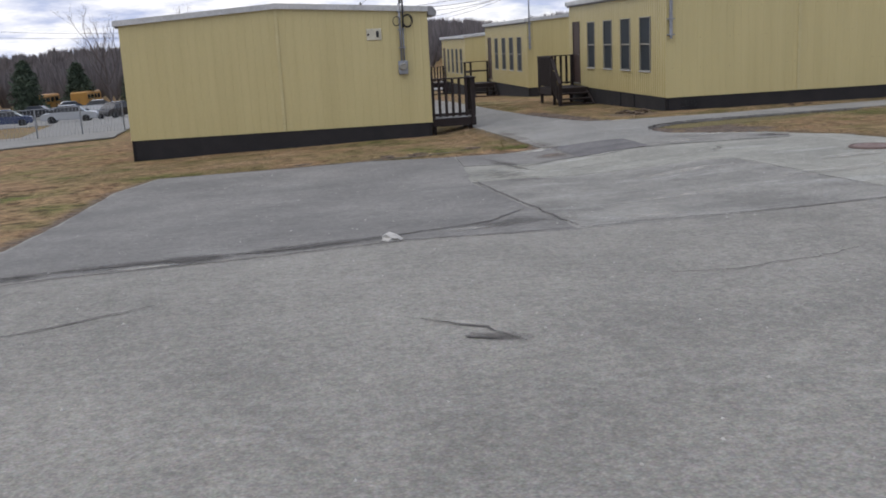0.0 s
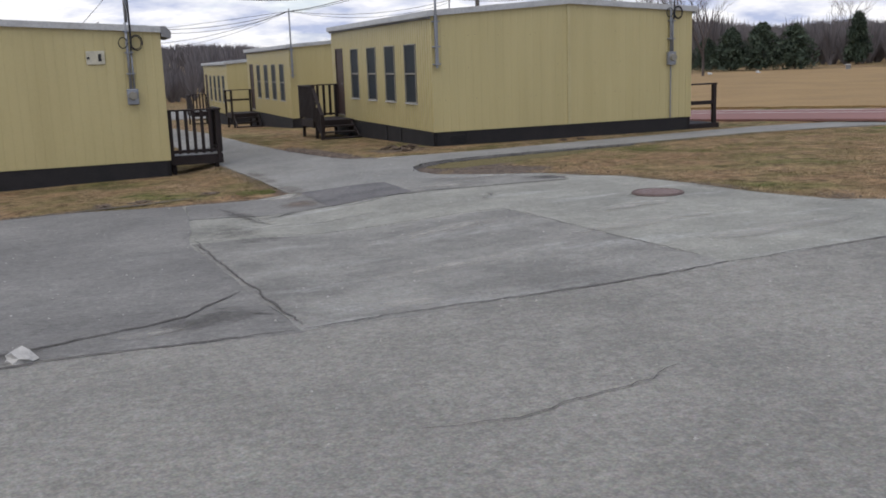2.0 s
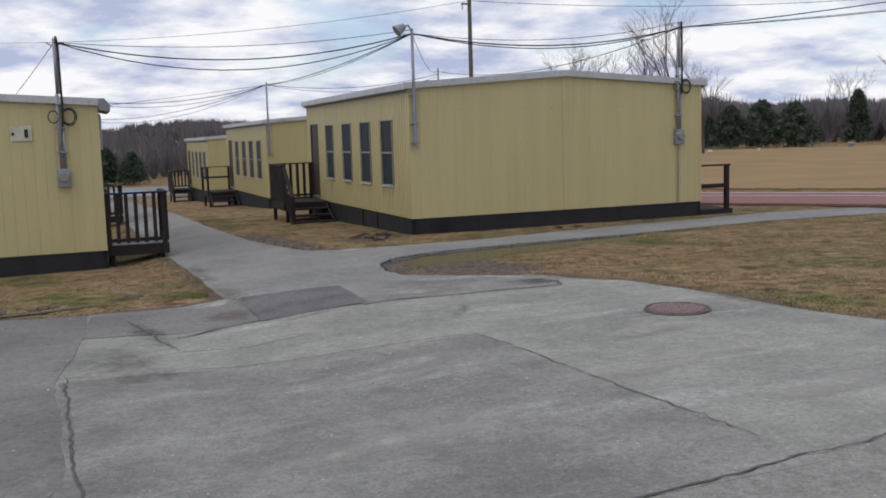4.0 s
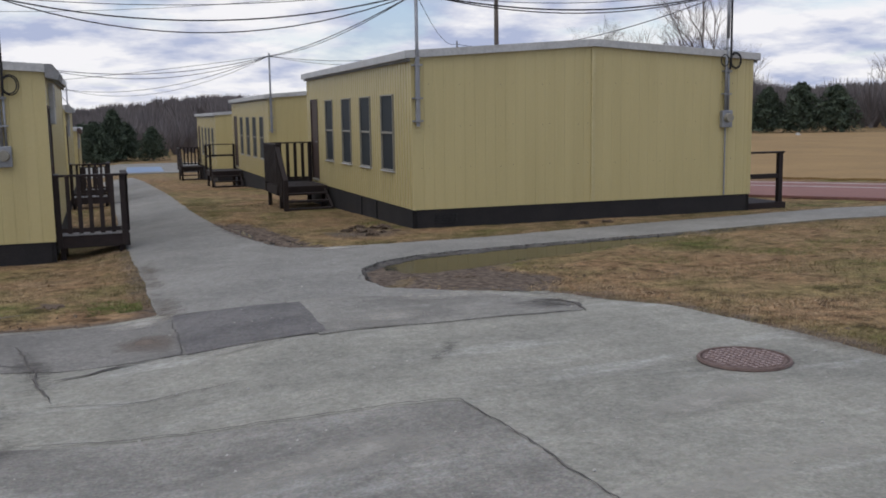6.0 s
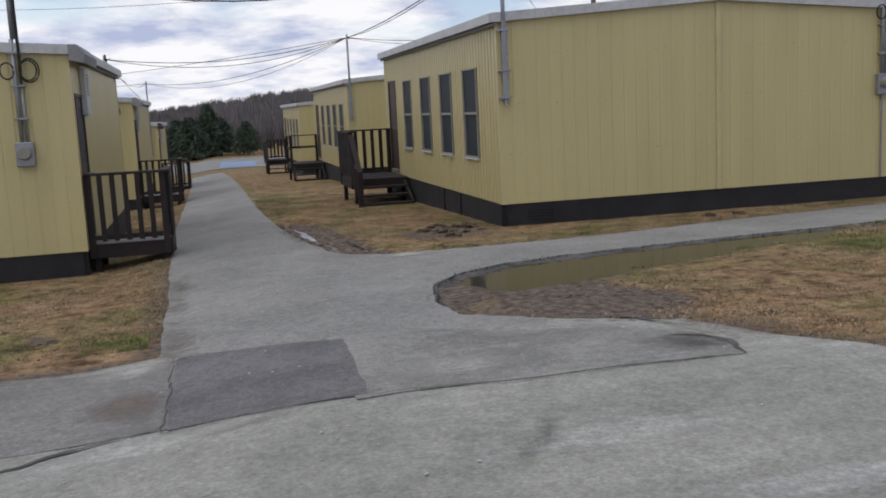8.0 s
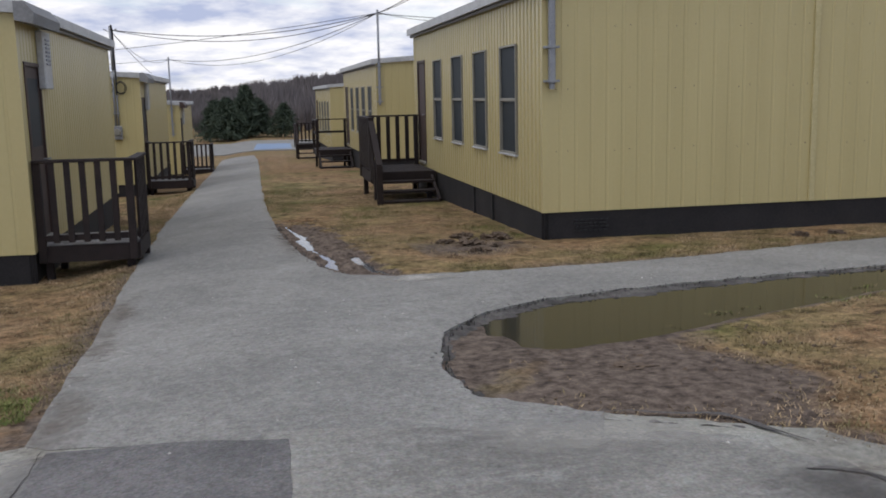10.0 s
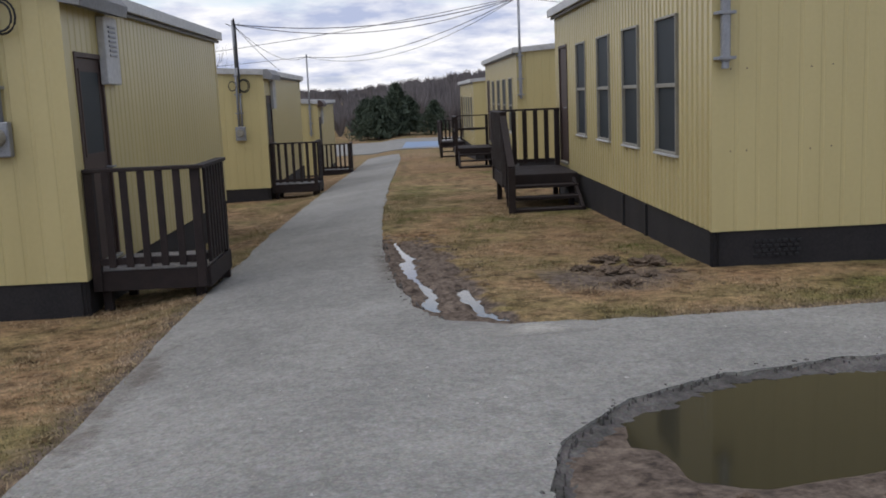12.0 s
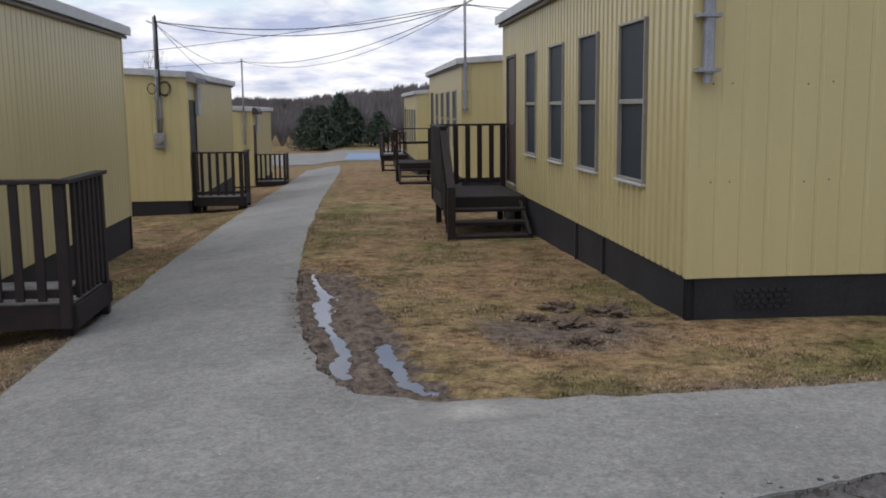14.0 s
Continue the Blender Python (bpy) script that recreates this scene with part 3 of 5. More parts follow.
for i, (line, w, text) in enumerate((
    ([(-7.5, 7.0), (-5.9, 7.75), (-4.76, 8.02), (-3.8, 8.03), (-2.5, 8.36), (-1.2, 8.87), (-0.57, 9.8)], 0.036, "dirt-filled crack along the edge of the bay"),
    ([(-7.0, 6.8), (-5.4, 7.5), (-3.6, 7.75), (-2.2, 8.05), (-0.45, 7.92)], 0.028, "thin crack beside the bay"),
    ([(-0.58, 13.4), (-0.56, 11.5), (-0.52, 9.9), (-0.45, 8.0)], 0.024, "dirt-filled crack across the lot"),
    ([(-0.47, 7.95), (0.8, 8.06), (2.0, 8.0), (3.1, 8.1), (4.8, 8.3), (7.0, 8.5)], 0.022, "long crack along the road joint"),
    ([(-0.45, 5.62), (0.05, 5.55), (0.5, 5.66), (0.96, 5.76), (1.35, 5.95)], 0.01, "wandering crack in the road"),
    ([(-2.4, 4.92), (-2.05, 4.6), (-1.82, 4.15)], 0.03, "short crack in the road"), ([(-2.2, 4.45), (-2.07, 4.37), (-1.92, 4.3)], 0.11, "dark oil-stained pit in the road"),
    ([(0.4, 12.95), (1.7, 12.6), (3.1, 12.3), (3.18, 10.3), (3.27, 8.4)], 0.014, "crack round a square patch"),
    ([(1.54, 16.98), (1.55, 15.9), (1.53, 15.0), (2.1, 14.95), (2.82, 14.88)], 0.012, "crack round the dark patch"),
    ([(0.43, 14.68), (0.9, 14.95), (1.55, 15.08)], 0.05, "crack beside the dark patch"), ([(2.85, 14.84), (3.6, 14.74), (4.6, 14.76), (5.3, 14.7)], 0.012, "crack along the worn strip"),
    ([(4.5, 16.45), (5.1, 16.2), (5.35, 15.6)], 0.05, "crumbled muddy edge of the lot"),
    ([(5.3, 14.7), (5.4, 15.1), (5.28, 15.35), (5.0, 15.42)], 0.085, "broken hole at the edge of the lot"),
    ([(0.08, 16.3), (0.26, 15.5), (0.34, 14.8), (0.52, 13.9)], 0.024, "crumbled crack across the lot"), ([(-0.1, 15.6), (0.28, 15.3)], 0.03, "short crack in the lot"), ([(0.5, 13.9), (1.1, 13.7), (1.9, 13.75)], 0.012, "hairline crack in the lot"),
    ([(-5.3, 7.86), (-4.7, 7.98), (-4.2, 7.92)], 0.16, "broken pit along the edge of the bay"), ([(-3.6, 8.06), (-2.9, 8.2), (-2.5, 8.3)], 0.09, "crumbled edge of the bay"), ([(-0.75, 8.75), (-0.5, 8.5)], 0.12, "crumbled corner between two cracks"),
    ([(-5.2, 5.4), (-4.2, 6.0)], 0.03, "short dark crack in the road"), ([(-3.0, 17.75), (-1.0, 17.8), (0.2, 18.1)], 0.10, "muddy edge of the bay"),
)):
    ribbon("crack", line, w, 0.026, CRACK, 20 + i, text)



def stain(middle, size, turn, mat, seed, label, lift=0.0235):
    """A soft-edged stain on the paving: full in the middle, thinning to nothing."""
    n, weight = 22, 0.66 if mat is EARTH else 0.72 if mat is GRIME and size[1] > 0.4 else 1.0 if mat is GRIME else 0.8
    c, si = math.cos(radians(turn)), math.sin(radians(turn))
    verts, faces, cover = [], [], []
    for i in range(n + 1):
        for j in range(n + 1):
            u, v = 2 * i / n - 1, 2 * j / n - 1
            x, y = middle[0] + size[0] * u * c - size[1] * v * si, middle[1] + size[0] * u * si + size[1] * v * c
            verts.append((x, y, ground_at(x, y) + lift))
            cover.append(weight * max(0.0, 1 - math.hypot(u, v)) ** 0.7 * (0.8 + 0.5 * noise.noise((x * 2, y * 2, seed))))
            if i and j:
                k = i * (n + 1) + j
                faces.append((k - n - 2, k - 1, k, k - n - 1))
    ob = raw("stain", verts, faces, mat)
    ob.data.attributes.new("cover", "FLOAT", "POINT").data.foreach_set("value", np.array(cover, np.float32))
    return tagged(ob, label, "stain", kind="structure")


for i, (middle, size, turn, mat, text) in enumerate((
    ((1.25, 15.75), (0.42, 0.75), 5, RUSTSTAIN, "rust-brown stain beside the dark patch"), ((1.2, 16.75), (0.6, 0.35), 0, DUST, "pale worn patch of asphalt"),
    ((0.3, 15.2), (0.3, 1.3), 8, GRIME, "dark crumbled asphalt"), ((-0.1, 13.6), (0.8, 1.5), 10, GRIME, "dark crumbled asphalt"), ((5.15, 15.15), (0.5, 0.55), 20, GRIME, "dark crumbled corner of asphalt"),
    ((4.3, 16.05), (1.0, 0.42), -15, DUST, "pale worn strip of asphalt"), ((3.4, 15.2), (0.7, 0.45), 10, DUST, "pale worn patch of asphalt"), ((2.0, 14.85), (0.7, 0.2), 3, DUST, "pale worn edge of the patch"),
    ((5.75, 15.55), (0.75, 0.75), 30, EARTH, "brown mud washed over the asphalt"), ((1.55, 17.6), (0.35, 1.6), 0, EARTH, "earth trodden on to the path"), ((1.5, 20.3), (0.28, 2.4), 0, EARTH, "earth trodden on to the path"),
    ((0.3, 17.1), (1.6, 0.32), 2, EARTH, "earth washed over the lot's edge"), ((-3.4, 17.75), (2.6, 0.35), -4, EARTH, "earth washed over the bay's edge"),
    ((6.5, 12.6), (0.35, 1.7), 3, EARTH, "earth washed over the lot's edge"), ((7.0, 10.8), (0.4, 0.9), -30, EARTH, "earth washed over the lot's edge"),
    ((2.97, 18.2), (0.13, 0.11), 0, RUSTSTAIN, "small brown scar on the path"), ((3.1, 24.3), (0.25, 2.8), 3, EARTH, "mud trodden on to the path"), ((4.3, 20.85), (0.9, 0.3), 5, DUST, "silt washed over the path"),
    ((2.0, 11.6), (1.5, 0.35), 8, DUST, "pale scuffs on the asphalt"), ((3.9, 10.4), (1.6, 0.3), 12, DUST, "pale scuffs on the asphalt"), ((4.6, 11.6), (1.1, 0.28), 14, DUST, "pale scuffs on the asphalt"), ((1.2, 9.6), (1.4, 0.28), 6, DUST, "pale scuffs on the asphalt"),
    ((4.9, 9.3), (1.5, 0.3), 8, DUST, "pale scuffs on the asphalt"), ((0.4, 8.4), (0.8, 0.3), 2, DUST, "pale scuffs on the asphalt"), ((-1.5, 8.45), (0.4, 0.16), 8, DUST, "pale spill by the crack"), ((-4.6, 7.72), (0.5, 0.14), 5, DUST, "pale spill by the crack"),
    ((5.4, 12.45), (0.75, 0.6), 0, GRIME, "grime round the manhole cover"), ((-1.0, 8.7), (0.8, 0.5), 30, GRIME, "dark crumbled asphalt between cracks"), ((-4.5, 7.93), (1.5, 0.34), 4, GRIME, "dark crumbled edge of the bay"), ((-6.2, 7.5), (1.4, 0.32), 22, GRIME, "dark crumbled edge of the bay"), ((-3.0, 8.2), (1.2, 0.28), 12, GRIME, "dark crumbled edge of the bay"),
    ((-2.0, 4.38), (0.3, 0.13), -25, GRIME, "oily stain round a pit in the road"), ((-2.2, 4.78), (0.35, 0.09), -35, DUST, "pale scar in the road"), ((3.55, 13.75), (0.14, 0.42), -25, GRIME, "dark scrape on the asphalt"), ((3.35, 13.5), (0.1, 0.41), -25, GRIME, "dark scrape on the asphalt"),
)):
    stain(middle, size, turn, mat, i, text, 0.0232 + 0.0002 * (i % 9))

# loose lumps of broken asphalt along the crumbled edges
rnd = random.Random(77)
verts, faces = [], []
RIM = follow(VERGE, 0.02) + follow([(3.62, 21.3), (3.41, 21.8), (3.28, 22.6), (3.19, 23.5), (3.1, 24.7), (3.02, 26.5)], 0.02)
for p, nrm in RIM:
    q = p + (nrm if p.y < 20.6 else Vector((1, 0))) * rnd.uniform(-0.07, 0.06)
    r, z = 0.005 + 0.02 * rnd.random() ** 3, ground_at(q.x, q.y) + 0.014
    k, a = len(verts), rnd.uniform(0, 6.3)
    for j in range(5):
        w = r * rnd.uniform(0.6, 1.3)
        verts.append((q.x + w * math.cos(a + j * 1.2566), q.y + w * math.sin(a + j * 1.2566), z - 0.03))
    for j in range(5):
        w = r * rnd.uniform(0.35, 0.8)
        verts.append((q.x + w * math.cos(a + j * 1.2566), q.y + w * math.sin(a + j * 1.2566), z + r * rnd.uniform(0.1, 0.5)))
    faces += [(k + j, k + (j + 1) % 5, k + 5 + (j + 1) % 5, k + 5 + j) for j in range(5)] + [tuple(range(k + 5, k + 10))]
tagged(raw("asphalt_rubble", verts, faces, DAMPASPHALT), "dark crumbs of broken asphalt along the ragged edges", "rubble", kind="stuff")

# pale chips and small debris on the paving
rnd = random.Random(5)
verts, faces = [], []
for i in range(900):
    x, y = rnd.uniform(-6, 7), rnd.uniform(1.5, 21)
    if not inside(np.array([x]), np.array([y]), PAVED)[0]:
        continue
    s, z = rnd.choice((0.005, 0.006, 0.008, 0.01, 0.014)), ground_at(x, y) + 0.022
    a = rnd.uniform(0, 6.3)
    k = len(verts)
    for j in range(4):
        r = s * rnd.uniform(0.6, 1.3)
        verts.append((x + r * math.cos(a + j * 1.57), y + r * math.sin(a + j * 1.57), z - 0.004))
    verts.append((x, y, z + s * 0.5))
    faces += [(k + j, k + (j + 1) % 4, k + 4) for j in range(4)]
tagged(raw("gravel", verts, faces, CONCRETE), "scattered pale stone chips on the asphalt", "gravel", kind="stuff")


def lump(name, place, size, mat, seed, label, category, parts=2):
    bm = bmesh.new()
    bmesh.ops.create_icosphere(bm, subdivisions=parts, radius=1.0)
    for v in bm.verts:
        k = 1 + 0.6 * noise.noise(v.co * 1.6 + Vector((seed, 0, 0))) + 0.6 * noise.noise(v.co * 4 + Vector((0, seed, 0))) + 0.4 * noise.noise(v.co * 9 + Vector((0, seed, 4)))
        v.co = Vector((v.co.x * size[0] * k, v.co.y * size[1] * k, v.co.z * size[2] * k))
    ob = part(name, bm, mat)
    ob.location = place
    ob.rotation_euler = (0, 0, seed * 1.7)
    return tagged(ob, label, category)


chip = lump("broken_concrete", (-2.33, 8.2, ground_at(-2.33, 8.2) + 0.03), (0.15, 0.09, 0.045), CONCRETE, 3, "broken pale lump of concrete in the crack", "concrete")
clods = ((5.36, 23.7, 0.17), (5.3, 23.0, 0.2), (5.72, 23.4, 0.2), (5.28, 22.4, 0.15), (5.05, 23.3, 0.12), (5.55, 22.75, 0.1), (5.85, 22.9, 0.08), (9.3, 22.3, 0.13), (9.8, 22.35, 0.12))
for i, (x, y, s) in enumerate(clods):
    lump("mud_clod", (x, y, ground_at(x, y) + 0.005), (s * 0.95, s * 0.7, s * 0.36), MUD, i + 1.3, "clod of dug-up mud and grass", "mud clod", 4)["group"] = "clods by the wall"
for i, (x, y, s) in enumerate(((5.0, 17.25, 0.09), (-1.5, 18.15, 0.14), (-0.9, 18.2, 0.12), (0.3, 18.5, 0.12), (-3.2, 18.2, 0.1))):
    lump("mud_clod", (x, y, ground_at(x, y) + 0.01), (s * 1.6, s, s * 0.22), MUD, i + 20.3, "flattened lump of mud at the lawn edge", "mud clod", 3)


def water(name, outline, z, label):
    v = [(x + 0.12 * noise.noise((x * 2, y * 2, 1)), y + 0.12 * noise.noise((x * 2, y * 2, 7)), z(x, y)) for x, y in outline]
    ob = raw(name, v, [list(range(len(v)))], WATER)
    return tagged(ob, label, "puddle", kind="structure")


water("puddle", [(4.2, 17.8), (4.25, 18.7), (4.75, 19.3), (5.3, 19.6), (6.4, 19.8), (8.0, 20.0), (10.4, 20.2), (9.4, 19.2), (7.2, 18.4), (5.6, 17.75), (4.8, 17.55)], lambda x, y: -0.079, "shallow muddy puddle at the edge of the lawn")

def lawn_z(x, y):
    """The lawn's surface by the land, with the bumps of the turf and no rut."""
    return ground_at(x, y) + 0.035 * (0.5 * noise.noise((x * 0.9, y * 0.9, 3)) + 0.3 * noise.noise((x * 2.7, y * 2.7, 5))) + 0.008


MUDLINE = [(28.0, 3.08), (26.5, 3.2), (25.1, 3.3), (23.8, 3.4), (22.8, 3.47), (21.75, 3.6), (21.2, 3.72), (20.8, 3.85)]
verts, faces, muds = [], [], []
NS, NO = 290, 50
YS = np.linspace(28.0, 20.8, NS)
XS = np.interp(-YS, [-y for y, x in MUDLINE], [x for y, x in MUDLINE])
for a, (x0, y) in enumerate(zip(XS, YS)):
    xs = x0 + np.linspace(-0.3, 1.15, NO)
    paved, rim = inside(xs, np.full(NO, y), PAVED), distance(xs, np.full(NO, y), PAVED)
    ends = float(smooth_step(27.8, 26.6, y))
    fork = float(smooth_step(22.85, 22.6, y) * smooth_step(21.15, 21.4, y))
    wide = 0.05 + 0.07 * math.exp(-((y - 24.4) / 0.6) ** 2) + 0.03 * math.exp(-((y - 22.2) / 0.4) ** 2)
    sway = 0.035 * math.sin(y * 3.1) + 0.03 * noise.noise((y * 1.7, 4, 1))
    for b, x in enumerate(xs):
        o = x - x0
        n1, n2, n3 = noise.noise((x * 5, y * 5, 2)), noise.noise((x * 13, y * 13, 5)), noise.noise((x * 34, y * 34, 8))
        deep = math.exp(-((o - sway) / wide) ** 2) * float(smooth_step(27.0, 25.6, y) * smooth_step(21.5, 21.8, y)) + fork * math.exp(-((o - 0.33) / 0.075) ** 2)
        churn = float(smooth_step(0.8, 0.3, o)) * ends
        z = lawn_z(x, y) * (1 - churn) + (ground_at(x, y) + 0.002) * churn + 0.004 + churn * (0.024 * n1 + 0.034 * n2 + 0.02 * n3 - 0.055 * deep)
        if paved[b]:
            z = min(z, ground_at(x, y) + 0.004) - 0.06 * float(smooth_step(0.0, 0.1, rim[b]))
        if b == NO - 1 or a == 0:
            z -= 0.03
        verts.append((x, y, z))
        muds.append(1.0 * float(smooth_step(0.85, 0.15, o + 0.3 * n1)) * float(smooth_step(27.8, 25.0, y + n1)))
        if a and b:
            m = a * NO + b
            faces.append((m - NO - 1, m - 1, m, m - NO))
rut = raw("muddy_rut", verts, faces, LAWN, smooth=True)
rut.data.attributes.new("mud", "FLOAT", "POINT").data.foreach_set("value", np.array(muds, np.float32))
tagged(rut, "soft churned mud along the path edge", "mud", kind="structure")
verts, faces = [], []
for a, (x0, y) in enumerate(zip(XS[60:-12], YS[60:-12])):
    verts += [(x0 - 0.1, y, ground_at(x0, y) - 0.021), (x0 + 0.5, y, ground_at(x0, y) - 0.021)]
    if a:
        m = 2 * a
        faces.append((m - 2, m, m + 1, m - 1))
tagged(raw("rut_puddle", verts, faces, RUTWATER), "water lying in the muddy wheel rut", "puddle", kind="structure")

# sports ground, courts and far roads
def band(s0, s1, o0, o1):
    """A strip of the track, which runs past the corner of the footpath."""
    p = lambda s, o: (16.2 + 0.43 * s + 0.9 * o, 25.6 - 0.9 * s + 0.43 * o)
    return [p(s0, o0), p(s1, o0), p(s1, o1), p(s0, o1)]


tagged(sheet("running_track", band(-9, 30, 0, 5.5), 0.08, TRACK, 2.0, 0, 0.06, 31), "faded red running track beside the field", "running track")
for o in (3.4, 4.9):
    tagged(sheet("lane_line", band(-9, 30, o, o + 0.15), 0.087, LINE, 2.0, 0, 0.004, 32), "worn white lane line on the track", "lane line")
tagged(sheet("playing_field", [(23.5, 28.0), (35, 4), (50, -40), (120, -40), (112, 60), (66, 84), (40, 82), (24, 66), (16.5, 42)], 0.075, FIELD, 3.0, 0.25, 0.06, 37), "broad tan playing field of dead grass", "playing field")
tagged(sheet("far_lot", [(-24, 99), (8, 93), (16, 94), (16, 118), (-24, 122)], 0.07, PATHASPHALT, 4.0, 0.2, 0.04, 33), "pale asphalt lot beyond the lawn", "lot")
tagged(sheet("blue_court", [(3.0, 99), (6.4, 98.5), (6.7, 110), (3.4, 111)], 0.085, BLUE, 2.0, 0, 0.008, 34), "blue painted court surface", "court")
tagged(sheet("west_road", [(-60, 32), (-14, 33.5), (-10.2, 36), (-13, 60), (-21, 112), (-29, 112), (-19, 60), (-16, 45), (-60, 44)], 0.07, PATHASPHALT, 3.0, 0.1, 0.04, 35), "pale asphalt road beside the fence", "road")
tagged(sheet("west_lot", [(-70, 76), (-19, 76), (-22, 122), (-80, 122)], 0.065, PATHASPHALT, 4.0, 0.1, 0.04, 36), "asphalt car park", "car park")

# ---------------------------------------------------------------- portable classrooms


def corrugated(length, openings, z0, top, pitch, rib, depth, thick=0.09):
    """A ribbed metal wall along x from 0 to length, outer face at y = 0, with openings (u0, u1, z0, z1). top(u) gives its height."""
    us = {0.0, length}
    n = int(round(length / pitch))
    prof = []
    for i in range(n):
        a = i * length / n
        prof += [(a, 0.0), (a + rib * 0.22, depth), (a + rib * 0.78, depth), (a + rib, 0.0)]
    prof.append((length, 0.0))
    pu, pd = [p[0] for p in prof], [p[1] for p in prof]
    us |= set(pu) | {o for q in openings for o in q[:2]}
    us = sorted(us)
    us = [u for i, u in enumerate(us) if i == 0 or u - us[i - 1] > 1e-5]
    bm = bmesh.new()

    def col(u, zs, y):
        return [bm.verts.new((u, y, z)) for z in zs]

    for a, b in zip(us, us[1:]):
        da, db = float(np.interp(a, pu, pd)), float(np.interp(b, pu, pd))
        m = (a + b) / 2
        cuts = sorted((q[2], q[3]) for q in openings if q[0] - 1e-6 < m < q[1] + 1e-6)
        spans, z = [], z0
        for c0, c1 in cuts:
            if c0 > z:
                spans.append((z, c0))
            z = c1
        spans.append((z, None))
        for s0, s1 in spans:
            ta, tb = (s1, s1) if s1 is not None else (top(a), top(b))
            for ya, yb in ((da, db), (thick, thick)):
                va = [bm.verts.new((a, ya, s0)), bm.verts.new((b, yb, s0)), bm.verts.new((b, yb, tb)), bm.verts.new((a, ya, ta))]
                bm.faces.new(va)
    bmesh.ops.remove_doubles(bm, verts=bm.verts, dist=1e-4)
    return bm


def place_on(bm, origin, turn):
    bm.transform(pose(*origin, 0, 0, turn))
    return bm


def window(parent, origin, turn, u0, u1, z0, z1):
    """A tall sash window with dark screens, set in a metal frame."""
    w = empty("window")
    w.parent = parent
    w.matrix_basis = pose(*origin, 0, 0, turn)
    f, zm = 0.026, z0 + (z1 - z0) * 0.5
    bm = bmesh.new()
    for a, b in (((u0, -0.02, z0), (u0 + f, 0.06, z1)), ((u1 - f, -0.02, z0), (u1, 0.06, z1)), ((u0 + f, -0.02, z1 - f), (u1 - f, 0.06, z1)), ((u0 + f, -0.02, z0), (u1 - f, 0.06, z0 + f))):
        box(bm, a, b, 0.004)
    part("window_frame", bm, FRAME, w)
    boxpart("meeting_rail", (u0 + f, -0.012, zm - 0.022), (u1 - f, 0.05, zm + 0.022), FRAME, w)
    boxpart("sill", (u0 - 0.01, -0.04, z0 - 0.025), (u1 + 0.02, 0.02, z0 - 0.001), FASCIA, w)
    boxpart("pane", (u0 + f, 0.008, zm + 0.022), (u1 - f, 0.02, z1 - f), SCREEN, w, 0)
    boxpart("pane", (u0 + f, 0.022, z0 + f), (u1 - f, 0.034, zm - 0.022), SCREEN, w, 0)


def door(parent, origin, turn, u0, u1, z0, z1, glazed):
    d = empty("door")
    d.parent = parent
    d.matrix_basis = pose(*origin, 0, 0, turn)
    f = 0.05
    bm = bmesh.new()
    for a, b in (((u0, -0.015, z0), (u0 + f, 0.08, z1)), ((u1 - f, -0.015, z0), (u1, 0.08, z1)), ((u0 + f, -0.015, z1 - f), (u1 - f, 0.08, z1))):
        box(bm, a, b, 0.004)
    part("door_frame", bm, DOORPAINT, d)
    boxpart("door_leaf", (u0 + f, 0.012, z0 + 0.03), (u1 - f, 0.055, z1 - f), DOORPAINT, d)
    boxpart("threshold", (u0, -0.04, z0 - 0.01), (u1, 0.06, z0 + 0.028), FRAME, d, 0.004, "pale metal threshold")
    if glazed:
        bm = bmesh.new()
        a0, a1, b0, b1 = u0 + 0.13, u1 - 0.13, z0 + 1.12, z1 - 0.16
        for a, b in (((a0, 0, b0), (a0 + 0.03, 0.012, b1)), ((a1 - 0.03, 0, b0), (a1, 0.012, b1)), ((a0 + 0.03, 0, b1 - 0.03), (a1 - 0.03, 0.012, b1)), ((a0 + 0.03, 0, b0), (a1 - 0.03, 0.012, b0 + 0.03))):
            box(bm, a, b)
        part("light_frame", bm, DOORPAINT, d)
        boxpart("door_glass", (a0 + 0.03, 0.004, b0 + 0.03), (a1 - 0.03, 0.0115, b1 - 0.03), SCREEN, d, 0)
    bm = tube(bmesh.new(), [(u1 - 0.11, 0.012, z0 + 0.98), (u1 - 0.11, -0.05, z0 + 0.98), (u1 - 0.03, -0.055, z0 + 0.98)], 0.013)
    part("door_handle", bm, STEEL, d, "steel lever handle")


